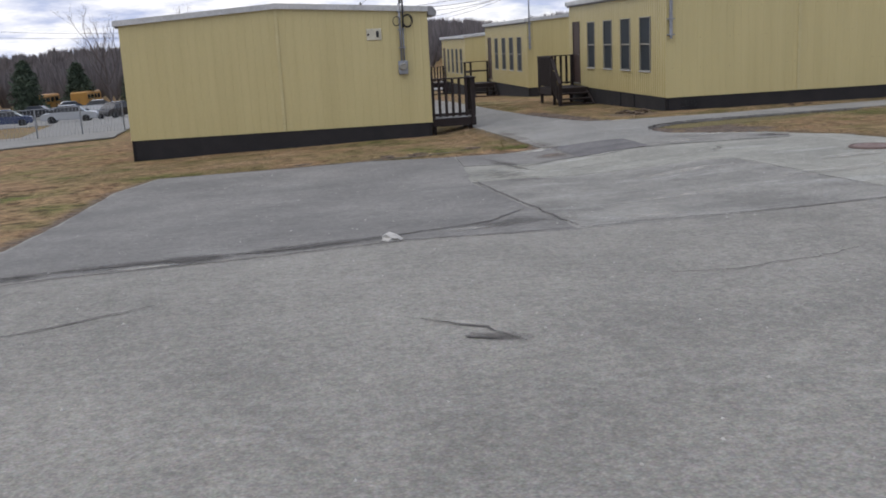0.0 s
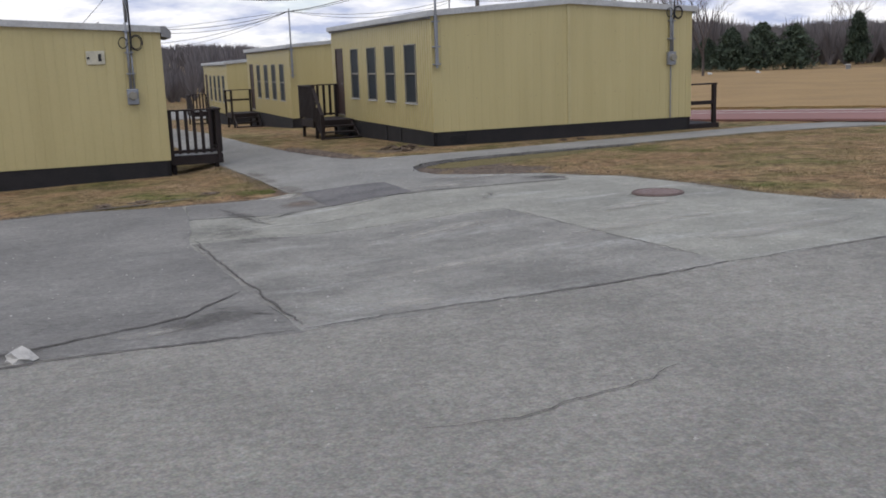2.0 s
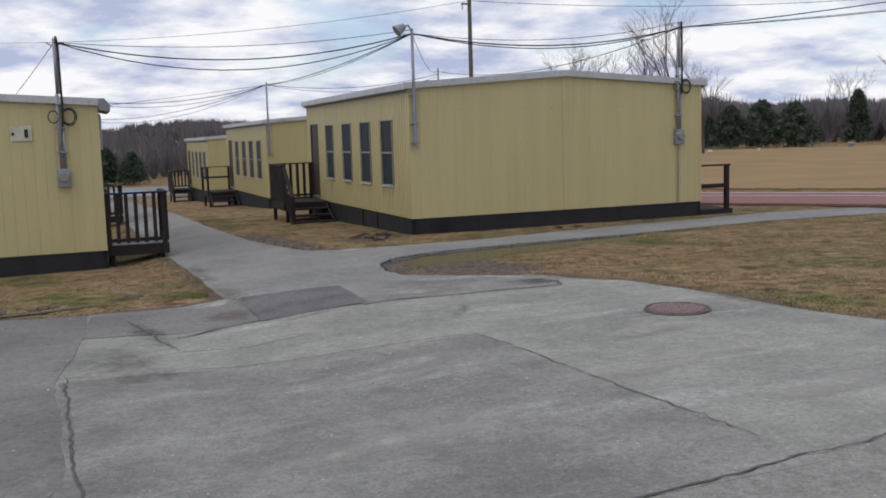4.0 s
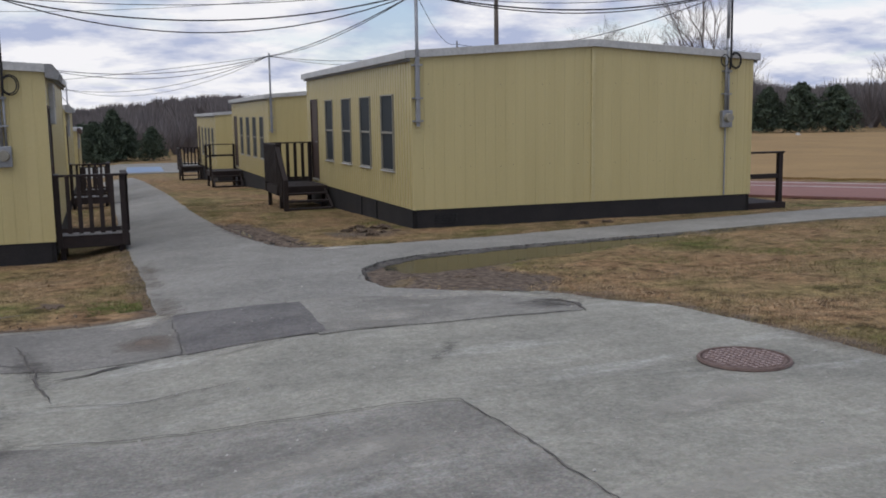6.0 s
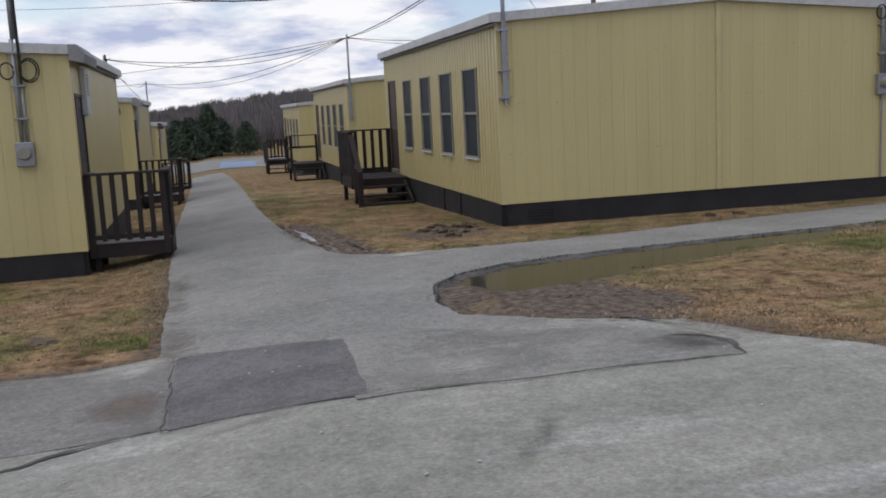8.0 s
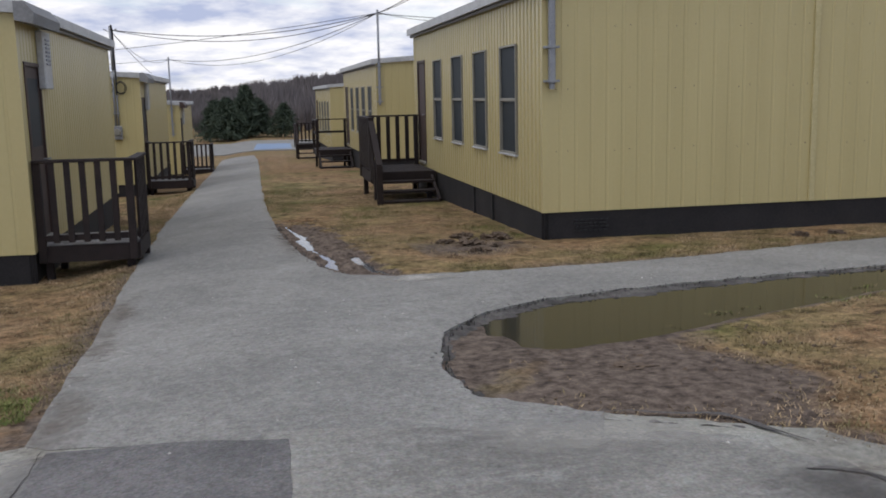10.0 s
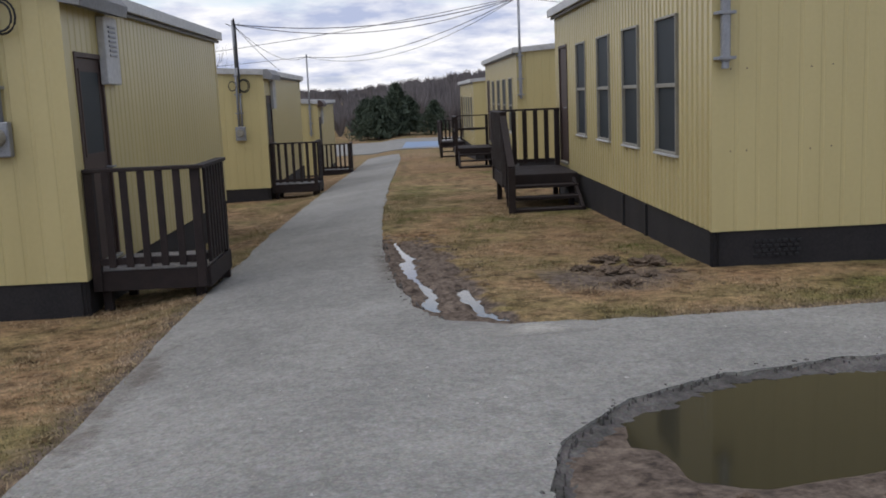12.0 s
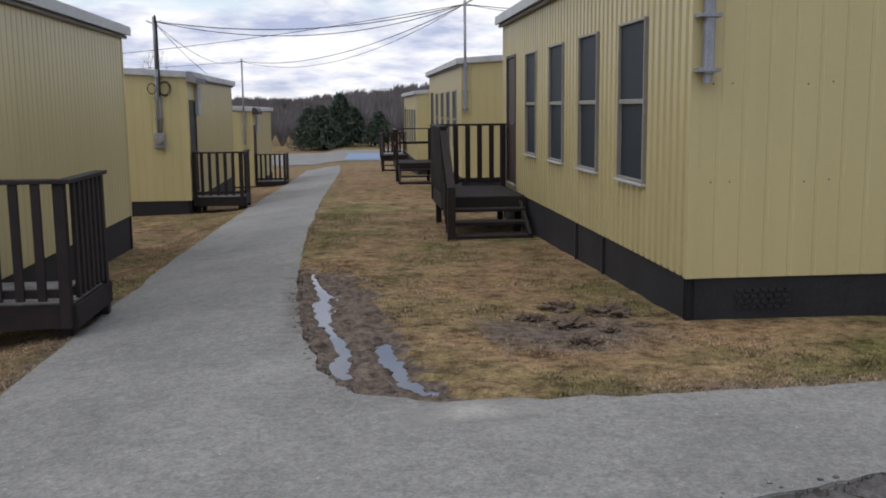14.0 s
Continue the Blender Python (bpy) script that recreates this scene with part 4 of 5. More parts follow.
def classroom(x0, x1, y0, length, zb, ze, west, east, label, ribs=0.04, hood=None):
    """A flat-gabled portable classroom. zb, ze: heights of the siding's foot and of the eaves; west, east: openings along y, as (kind, from, to, low, high)."""
    b = empty("portable_classroom")
    tagged(b, label, "portable classroom", "portable classrooms")
    w, rise = x1 - x0, 0.24
    gable = lambda u: ze + rise * (1 - abs(u / w - 0.5) * 2)
    level = lambda u: ze
    y1 = y0 + length
    zc = zb

    def cut(items, flip):
        out = []
        for k, a, c, lo, hi in items:
            u0, u1 = (length - c, length - a) if flip else (a, c)
            out.append((k, u0, u1, zc + lo, zc + hi))
        return out

    walls = (("front_wall", (x0, y0, 0), 0, w, [], gable, 0.2, 0.045, 0.0065), ("rear_wall", (x1, y1, 0), 180, w, [], gable, 0.2, 0.045, 0.0065),
             ("west_wall", (x0, y1, 0), -90, length, cut(west, True), level, 0.165, 0.075, ribs), ("east_wall", (x1, y0, 0), 90, length, cut(east, False), level, 0.165, 0.075, ribs))
    for name, origin, turn, n, items, top, pitch, rib, deep in walls:
        part(name, place_on(corrugated(n, [i[1:] for i in items], zb, top, pitch, rib, deep), origin, turn), YELLOW, b)
        for k, u0, u1, lo, hi in items:
            if k == "window":
                window(b, origin, turn, u0, u1, lo, hi)
            else:
                door(b, origin, turn, u0, u1, lo, hi, k == "glazed")
    for x, y in ((x0, y0), (x1, y0), (x0, y1), (x1, y1)):
        sx, sy = (-1 if x == x0 else 1), (-1 if y == y0 else 1)
        bm = box(bmesh.new(), (x + sx * 0.008, y + sy * 0.008, zb), (x - sx * 0.07, y - sy * 0.004, ze - 0.02))
        box(bm, (x + sx * 0.008, y - sy * 0.005, zb), (x - sx * 0.004, y - sy * 0.07, ze - 0.02))
        part("corner_trim", bm, YELLOW, b)
    mid = (x0 + x1) / 2
    for y, s in ((y0, -1), (y1, 1)):
        boxpart("cover_strip", (mid - 0.04, y + s * 0.03, zb), (mid + 0.04, y - s * 0.002, ze + rise - 0.03), PALEYELLOW, b, 0.006)
    # skirting down to the land, set back under the siding
    for name, p, q in (("front_skirt", (x0, y0), (x1, y0)), ("rear_skirt", (x0, y1), (x1, y1)), ("west_skirt", (x0, y0), (x0, y1)), ("east_skirt", (x1, y0), (x1, y1))):
        n = 24
        verts, faces = [], []
        ix, iy = (0.02 if p[0] == x0 else -0.02), (0.02 if p[1] == y0 else -0.02)
        for i in range(n + 1):
            x, y = p[0] + (q[0] - p[0]) * i / n, p[1] + (q[1] - p[1]) * i / n
            gz = ground_at(x, y) - 0.08
            if p[1] == q[1]:
                ya, yb = y + iy, y + 3 * iy
                verts += [(x, ya, gz), (x, ya, zb + 0.02), (x, yb, zb + 0.02), (x, yb, gz)]
            else:
                xa, xb = x + ix, x + 3 * ix
                verts += [(xa, y, gz), (xa, y, zb + 0.02), (xb, y, zb + 0.02), (xb, y, gz)]
            if i:
                k = 4 * i
                faces += [(k - 4 + j, k - 4 + (j + 1) % 4, k + (j + 1) % 4, k + j) for j in range(4)]
        raw(name, verts, faces, SKIRT, b)
    # roof slab, pale fascia and drip edge
    o, oy = 0.10, 0.05
    bm = bmesh.new()
    ring = [(x0 - o, ze - 0.02), (mid, ze + rise - 0.02), (x1 + o, ze - 0.02), (x1 + o, ze + 0.10), (mid, ze + rise + 0.10), (x0 - o, ze + 0.10)]
    va, vb = [bm.verts.new((x, y0 - oy, z)) for x, z in ring], [bm.verts.new((x, y1 + oy, z)) for x, z in ring]
    for i in range(6):
        bm.faces.new((va[i], va[(i + 1) % 6], vb[(i + 1) % 6], vb[i]))
    for v in (va, vb):
        bm.faces.new((v[0], v[1], v[4], v[5]))
        bm.faces.new((v[1], v[2], v[3], v[4]))
    part("roof", bm, ROOF, b)
    for y, s in ((y0 - oy, -1), (y1 + oy, 1)):
        for xa, xb, za, zb2 in ((x0 - o, mid, ze, ze + rise), (mid, x1 + o, ze + rise, ze)):
            bm = bmesh.new()
            p = [(xa, y, za - 0.02), (xb, y, zb2 - 0.02), (xb, y, zb2 + 0.115), (xa, y, za + 0.115)]
            v1, v2 = [bm.verts.new(q) for q in p], [bm.verts.new((q[0], q[1] + s * 0.03, q[2])) for q in p]
            bm.faces.new(v1)
            bm.faces.new(v2)
            for i in range(4):
                bm.faces.new((v1[i], v1[(i + 1) % 4], v2[(i + 1) % 4], v2[i]))
            part("fascia", bm, FASCIA, b, "pale metal fascia")
    for x, s in ((x0 - o, -1), (x1 + o, 1)):
        boxpart("eaves_fascia", (x, y0 - oy - 0.03, ze - 0.03), (x + s * 0.03, y1 + oy + 0.03, ze + 0.11), FASCIA, b, 0.006, "pale metal eaves trim")
        bm = tube(bmesh.new(), [(x - s * 0.05, y0 - oy, ze - 0.05), (x - s * 0.05, y1 + oy, ze - 0.05)], 0.028)
        part("drip_edge", bm, ROOF, b)
    boxpart("floor_slab", (x0 + 0.1, y0 + 0.1, zb - 0.02), (x1 - 0.1, y1 - 0.1, zb + 0.05), ROOF, b, 0)
    if hood is not None:
        # sloping hood where the roof reaches out over the side door
        bm = bmesh.new()
        ring = [(x1 + 0.02, ze - 0.10), (x1 + 0.22, ze - 0.14), (x1 + 0.24, ze - 0.02), (x1 + 0.132, ze + 0.118), (x1 + 0.02, ze + 0.118)]
        va, vb = [bm.verts.new((x, y0 - oy - 0.034, z)) for x, z in ring], [bm.verts.new((x, y0 + 1.5, z)) for x, z in ring]
        bm.faces.new(va), bm.faces.new(vb)
        for i in range(5):
            bm.faces.new((va[i], va[(i + 1) % 5], vb[(i + 1) % 5], vb[i]))
        part("door_hood", bm, hood, b, "grey metal hood over the side door" if hood is ROOF else "dark brown hood over the side door")
    return b


WINDOWED = [("window", 1.15, 1.99, 0.65, 2.105), ("window", 2.80, 3.63, 0.65, 2.105), ("window", 4.44, 5.27, 0.65, 2.105), ("window", 6.16, 6.96, 0.65, 2.105), ("plain", 7.84, 8.70, 0.09, 2.15)]
B2 = classroom(6.22, 13.47, 23.0, 9.1, 0.235, 2.955, WINDOWED, [("plain", 0.3, 1.15, 0.09, 2.15)], "yellow ribbed-metal portable classroom with four tall dark windows")
classroom(6.28, 13.5, 38.8, 9.3, -0.12, 2.60, WINDOWED, [], "yellow ribbed-metal portable classroom behind a mown lawn")
classroom(6.3, 13.5, 54.6, 9.3, -0.62, 2.11, WINDOWED, [], "yellow portable classroom ending the windowed row")
DOORED = [("glazed", 0.26, 1.15, 0.09, 2.26)]
classroom(-7.40, 0.16, 23.7, 7.6, -0.065, 2.74, [], DOORED, "yellow ribbed-metal portable classroom with blank end wall", 0.006, ROOF)
classroom(-7.5, 0.0, 38.0, 8.2, -0.47, 2.30, [], DOORED, "second yellow portable classroom along the footpath", 0.006, ROOF)
classroom(-7.5, 0.0, 52.3, 8.2, -1.30, 1.50, [], DOORED, "third yellow portable classroom along the footpath", 0.006, DOORPAINT)

# screws in rows on the end wall that the path passes
verts, faces = [], []
for row in (0.75, 1.5, 2.25):
    for i in (k for k in range(36) if k % 4 < 2):
        x, z = 6.22 + i * 0.2 + (0.12 if i % 3 else 0.17), 0.235 + row + 0.012 * math.sin(i * 3)
        k = len(verts)
        verts += [(x - 0.009, 22.999, z), (x, 22.999, z - 0.009), (x + 0.009, 22.999, z), (x, 22.999, z + 0.009), (x, 22.992, z)]
        faces += [(k + j, k + (j + 1) % 4, k + 4) for j in range(4)]
tagged(raw("screw_heads", verts, faces, RUSTED, B2), kind="stuff")
bm = bmesh.new()
for r in range(4):
    for c in range(7):
        box(bm, (6.62 + c * 0.065 + 0.02 * (r % 2), 23.005, -0.02 + r * 0.045), (6.665 + c * 0.065 + 0.02 * (r % 2), 23.022, 0.004 + r * 0.045))
part("skirt_vent", bm, CABLE, B2, "punched vent in the dark skirting")
for y in (25.5, 26.7):
    boxpart("skirt_batten", (6.21, y, -0.3), (6.245, y + 0.05, 0.22), CABLE, B2, 0.003)

# ---------------------------------------------------------------- decks and steps


def side_deck(place, label):
    """Low platform by a door: plank floor, rim boards, posts and two railed sides."""
    d = empty("wooden_deck", place)
    tagged(d, label, "wooden deck", "decks along the footpath")
    w, n = 1.15, 1.09
    for i in range(9):
        boxpart("plank", (0.02, 0.01 + i * n / 9, -0.035), (w, (i + 1) * n / 9 - 0.004, 0.0), DECKWOOD, d, 0.004)
    boxpart("rim_board", (0.02, -0.04, -0.21), (w + 0.04, -0.001, -0.005), DARKWOOD, d)
    boxpart("rim_board", (w + 0.001, 0.0, -0.21), (w + 0.04, n, -0.005), DARKWOOD, d)
    boxpart("rim_board", (0.02, n + 0.001, -0.21), (w + 0.04, n + 0.04, -0.005), DARKWOOD, d)
    for x, y, top in ((0.06, -0.005, 1.0), (w - 0.04, -0.005, 1.0), (w - 0.005, n - 0.05, 1.02)):
        boxpart("post", (x - 0.045, y - 0.085, -0.2 if y < 0 else -0.3), (x + 0.045, y + 0.0, top), DARKWOOD, d)
    boxpart("top_rail", (0.02, -0.12, 1.0), (w + 0.06, 0.03, 1.035), DARKWOOD, d)
    boxpart("top_rail", (w - 0.05, 0.031, 1.0), (w + 0.06, n + 0.03, 1.035), DARKWOOD, d)
    boxpart("bottom_rail", (0.1, -0.075, 0.06), (w - 0.09, -0.03, 0.13), DARKWOOD, d)
    boxpart("bottom_rail", (w - 0.03, 0.03, 0.06), (w + 0.015, n - 0.14, 0.13), DARKWOOD, d)
    for i in range(5):
        x = 0.06 + (w - 0.1) * (i + 1) / 6
        boxpart("baluster", (x - 0.036, -0.11, 0.04), (x + 0.036, -0.076, 0.999), DARKWOOD, d)
    for i in range(7):
        y = -0.02 + (n - 0.06) * (i + 0.6) / 7
        boxpart("baluster", (w + 0.016, y - 0.036, 0.04), (w + 0.05, y + 0.036, 0.999), DARKWOOD, d)
    for x, y in ((0.1, 0.1), (w - 0.1, 0.1), (w - 0.1, n - 0.1), (0.1, n - 0.1)):
        boxpart("leg", (x - 0.045, y - 0.045, -0.5), (x + 0.045, y + 0.045, -0.036), DARKWOOD, d)
    return d


side_deck((0.16, 23.92, 0.0), "dark-stained wooden deck with railings at a brown side door")
side_deck((0.0, 38.25, -0.42), "dark-stained wooden deck with railings at the second side door")
side_deck((0.0, 52.6, -1.15), "dark-stained wooden deck with railings at the third side door")


def step_deck(place, rise, railed, label):
    """A raised landing with steps up from the near side. place: its foot at the wall; rise: the landing's height over the land."""
    d = empty("wooden_steps", place)
    tagged(d, label, "wooden steps", "steps of the windowed row")
    w, y1, y2 = 1.2, 0.95, 2.75
    for i in range(13):
        y = y1 + i * (y2 - y1) / 13
        boxpart("plank", (-w, y, rise - 0.035), (-0.02, y + (y2 - y1) / 13 - 0.005, rise), DARKWOOD, d, 0.004)
    boxpart("rim_board", (-w, y1 - 0.045, rise - 0.22), (-0.02, y1 - 0.002, rise - 0.005), DARKWOOD, d)
    boxpart("rim_board", (-w - 0.04, y1, rise - 0.22), (-w - 0.002, y2, rise - 0.005), DARKWOOD, d)
    for i in (1, 2, 3):
        y, z = y1 - 0.045 - i * 0.29, rise - i * rise / 3.4
        boxpart("tread", (-w + 0.02, y, z - 0.045), (-0.06, y + 0.28, z), DARKWOOD, d)
    for x in (-w + 0.03, -0.10):
        beam("stringer", (x, y1 - 0.9, 0.02), (x, y1 - 0.05, rise - 0.12), 0.045, 0.12, DARKWOOD, d)
    for x, y in ((-w + 0.05, y1 + 0.05), (-0.12, y1 + 0.05), (-w + 0.05, y2 - 0.06), (-0.12, y2 - 0.06)):
        boxpart("leg", (x - 0.045, y - 0.045, -0.35), (x + 0.045, y + 0.045, rise - 0.036), DARKWOOD, d)
    top = rise + 1.0
    for x, y in ((-w - 0.02, y1 + 0.05), (-w - 0.02, y2 - 0.05), (-0.07, y2 - 0.05)):
        boxpart("post", (x - 0.045, y - 0.045, rise - 0.2 if x < -1 else rise), (x + 0.045, y + 0.045, top), DARKWOOD, d)
    boxpart("top_rail", (-w - 0.08, y2 - 0.09, top), (-0.02, y2 - 0.0, top + 0.035), DARKWOOD, d)
    boxpart("top_rail", (-w - 0.08, y1, top), (-w + 0.04, y2 - 0.091, top + 0.035), DARKWOOD, d)
    if railed:
        boxpart("post", (-w - 0.065, 0.0, -0.1), (-w + 0.045, 0.10, 0.72), DARKWOOD, d)
        beam("hand_rail", (-w - 0.01, 0.03, 0.72), (-w - 0.02, y1 + 0.05, top - 0.02), 0.11, 0.045, DARKWOOD, d)
        beam("lower_rail", (-w - 0.01, 0.05, 0.20), (-w - 0.02, y1 + 0.05, rise + 0.12), 0.045, 0.08, DARKWOOD, d)
        boxpart("bottom_rail", (-w + 0.03, y2 - 0.07, rise + 0.07), (-0.12, y2 - 0.03, rise + 0.13), DARKWOOD, d)
        boxpart("bottom_rail", (-w - 0.04, y1 + 0.1, rise + 0.07), (-w, y2 - 0.1, rise + 0.13), DARKWOOD, d)
        for i in range(5):
            x = -w + (w - 0.1) * (i + 0.75) / 5.6
            boxpart("baluster", (x - 0.04, y2 - 0.105, rise + 0.05), (x + 0.04, y2 - 0.071, top - 0.001), DARKWOOD, d)
        for i in range(10):
            y = y1 + 0.14 + (y2 - y1 - 0.3) * i / 9
            boxpart("baluster", (-w - 0.075, y - 0.04, rise + 0.05), (-w - 0.041, y + 0.04, top - 0.001), DARKWOOD, d)
        for i in range(5):
            y = 0.14 + i * 0.18
            f = y / y1
            boxpart("baluster", (-w - 0.095, y - 0.04, 0.16 + f * (rise - 0.05)), (-w - 0.067, y + 0.04, 0.68 + f * (top - 0.74)), DARKWOOD, d)
    else:
        boxpart("middle_rail", (-w, y2 - 0.07, rise + 0.52), (-0.12, y2 - 0.03, rise + 0.60), DARKWOOD, d)
        boxpart("middle_rail", (-w - 0.04, y1 + 0.1, rise + 0.52), (-w, y2 - 0.1, rise + 0.60), DARKWOOD, d)
    return d


step_deck((6.21, 28.95, ground_at(5.6, 29)), 0.53, True, "dark-stained wooden steps with slatted railings up to a brown door")
step_deck((6.27, 44.8, ground_at(5.6, 45)), 0.62, False, "dark-stained wooden steps with plain two-bar railings")
step_deck((6.29, 60.6, ground_at(5.6, 60.6)), 0.70, True, "dark-stained wooden steps with slatted railings ending the row")

gable_deck = tagged(empty("wooden_deck", (13.48, 23.15, 0.02)), "low dark wooden deck with a two-bar rail", "wooden deck")
for i in range(9):
    boxpart("plank", (0.0, i * 0.15, -0.035), (0.95, i * 0.15 + 0.145, 0.0), DARKWOOD, gable_deck, 0.004)
boxpart("rim_board", (0.0, -0.045, -0.22), (0.99, -0.002, -0.004), DARKWOOD, gable_deck)
boxpart("rim_board", (0.952, 0.0, -0.22), (0.99, 1.35, -0.004), DARKWOOD, gable_deck)
boxpart("post", (0.80, -0.04, 0.001), (0.90, 0.06, 1.02), DARKWOOD, gable_deck)
boxpart("post", (0.80, 1.2, 0.001), (0.90, 1.3, 1.02), DARKWOOD, gable_deck)
boxpart("top_rail", (0.01, -0.05, 1.021), (0.93, 0.07, 1.06), DARKWOOD, gable_deck)
boxpart("middle_rail", (0.01, -0.03, 0.50), (0.80, 0.02, 0.60), DARKWOOD, gable_deck)
for x, y in ((0.1, 0.1), (0.85, 0.1), (0.85, 1.2)):
    boxpart("leg", (x - 0.045, y - 0.045, -0.35), (x + 0.045, y + 0.045, -0.036), DARKWOOD, gable_deck)

# ---------------------------------------------------------------- masts, meters and cables


def bar(bm, p, q, r, n=8):
    return tube(bm, [p, q], r, n)


def service_mast(x, y, top, zm, foot, label, face=-0.06):
    """Power mast on an end wall: pipe, weather head, cable bundle with drip loops, meter with its box and a thin riser."""
    m = empty("service_mast")
    tagged(m, label, "service mast", "service masts")
    ye = y + face
    part("mast_pipe", bar(bmesh.new(), (x, ye, zm + 1.55), (x, ye, top), 0.035), STEEL, m, smooth=True)
    part("service_cable", tube(bmesh.new(), [(x + 0.05, ye - 0.02, zm + 0.95), (x + 0.06, ye - 0.03, zm + 1.3), (x + 0.055, ye - 0.03, top - 0.15), (x + 0.03, ye - 0.05, top + 0.03)], 0.022, 7), CABLE, m)
    for k, (dx, r) in enumerate(((0.17, 0.13), (0.16, 0.11), (-0.11, 0.09))):
        pts = [(x + dx + r * math.cos(a), ye - 0.03 - 0.02 * k, zm + 1.12 + r * 1.25 * math.sin(a)) for a in np.linspace(math.pi if dx > 0 else 0, (3.1 if dx > 0 else -1.9) * math.pi, 18)]
        part("drip_loop", tube(bmesh.new(), pts, 0.012, 5), CABLE, m)
    part("conduit", bar(bmesh.new(), (x - 0.025, ye, zm + 0.12), (x - 0.025, ye, zm + 1.55), 0.03), STEEL, m, smooth=True)
    part("conduit", bar(bmesh.new(), (x + 0.045, ye + 0.015, zm + 0.12), (x + 0.045, ye + 0.015, zm + 0.98), 0.022), STEEL, m, smooth=True)
    for z in (zm + 0.45, zm + 0.9, zm + 1.35):
        boxpart("strap", (x - 0.09, ye - 0.035, z), (x + 0.09, y + 0.0, z + 0.03), STEEL, m, 0.002)
    boxpart("meter_box", (x - 0.12, ye - 0.05, zm - 0.20), (x + 0.12, y + 0.0, zm + 0.14), STEEL, m, 0.012, "grey metal meter box")
    bm = bmesh.new()
    bmesh.ops.create_cone(bm, cap_ends=True, segments=18, radius1=0.095, radius2=0.08, depth=0.09, matrix=pose(x, ye - 0.095, zm - 0.01, 90, 0, 0))
    part("meter_glass", bm, FRAME, m, "round glass meter")
    if foot is not None:
        part("riser", bar(bmesh.new(), (x + 0.0, ye + 0.03, foot), (x + 0.0, ye + 0.03, zm - 0.2), 0.016), STEEL, m)
    for dx in (-0.16, 0.17):
        part("insulator_arm", bar(bmesh.new(), (x, ye, top - 0.16), (x + dx, ye - 0.05, top - 0.08), 0.012, 5), STEEL, m)
    return m


service_mast(-0.52, 23.7, 3.98, 1.40, None, "grey service mast with meter and black cable loops")
service_mast(12.82, 23.0, 4.36, 1.80, 0.24, "grey service mast with meter, riser and cable loops")
service_mast(-0.62, 38.0, 3.60, 0.92, None, "grey service mast with round meter on the second end wall")


def corner_mast(x, y, low, top, lamp, label):
    m = empty("corner_mast")
    tagged(m, label, "corner mast", "corner masts")
    part("mast_pipe", bar(bmesh.new(), (x, y - 0.09, low + 0.35), (x, y - 0.09, top), 0.032), STEEL, m, smooth=True)
    boxpart("conduit_sleeve", (x - 0.038, y - 0.125, low), (x + 0.038, y - 0.05, low + 1.15), STEEL, m, 0.01, "grey metal sleeve")
    part("sleeve_end", bar(bmesh.new(), (x, y - 0.09, low - 0.06), (x, y - 0.09, low + 0.0), 0.035), STEEL, m)
    for z in (low + 0.02, low + 0.42, low + 1.0):
        boxpart("strap", (x - 0.085, y - 0.138, z), (x + 0.085, y - 0.002, z + 0.028), STEEL, m, 0.002)
    part("insulator_arm", bar(bmesh.new(), (x - 0.2, y - 0.09, top - 0.12), (x + 0.2, y - 0.09, top - 0.12), 0.012, 5), STEEL, m)
    if lamp:
        part("lamp_arm", tube(bmesh.new(), [(x, y - 0.09, top - 0.05), (x - 0.1, y - 0.15, top + 0.06), (x - 0.22, y - 0.2, top + 0.02)], 0.018), STEEL, m)
        bm = bmesh.new()
        bmesh.ops.create_cone(bm, cap_ends=True, segments=14, radius1=0.13, radius2=0.06, depth=0.2, matrix=Matrix.Translation((x - 0.3, y - 0.24, top - 0.02)) @ pose(0, 0, 0, 0, 55, 0))
        part("lamp_head", bm, STEEL, m, "grey floodlight head")
    return m


corner_mast(6.31, 23.0, 1.80, 4.15, True, "grey pipe mast with floodlight on a building corner")
corner_mast(6.36, 38.8, 1.50, 4.04, False, "grey pipe mast at the corner of the second windowed building")
corner_mast(-0.3, 52.3, 0.3, 3.40, False, "thin grey mast over the third end wall")


def cable(p, q, sag, r, label="black overhead cable between masts"):
    p, q = Vector(p), Vector(q)
    pts = [p.lerp(q, i / 16) - Vector((0, 0, sag * 4 * (i / 16) * (1 - i / 16))) for i in range(17)]
    ob = part("overhead_cable", tube(bmesh.new(), pts, r * 0.8, 5), CABLE)
    return tagged(ob, label, "cable", "overhead cables")


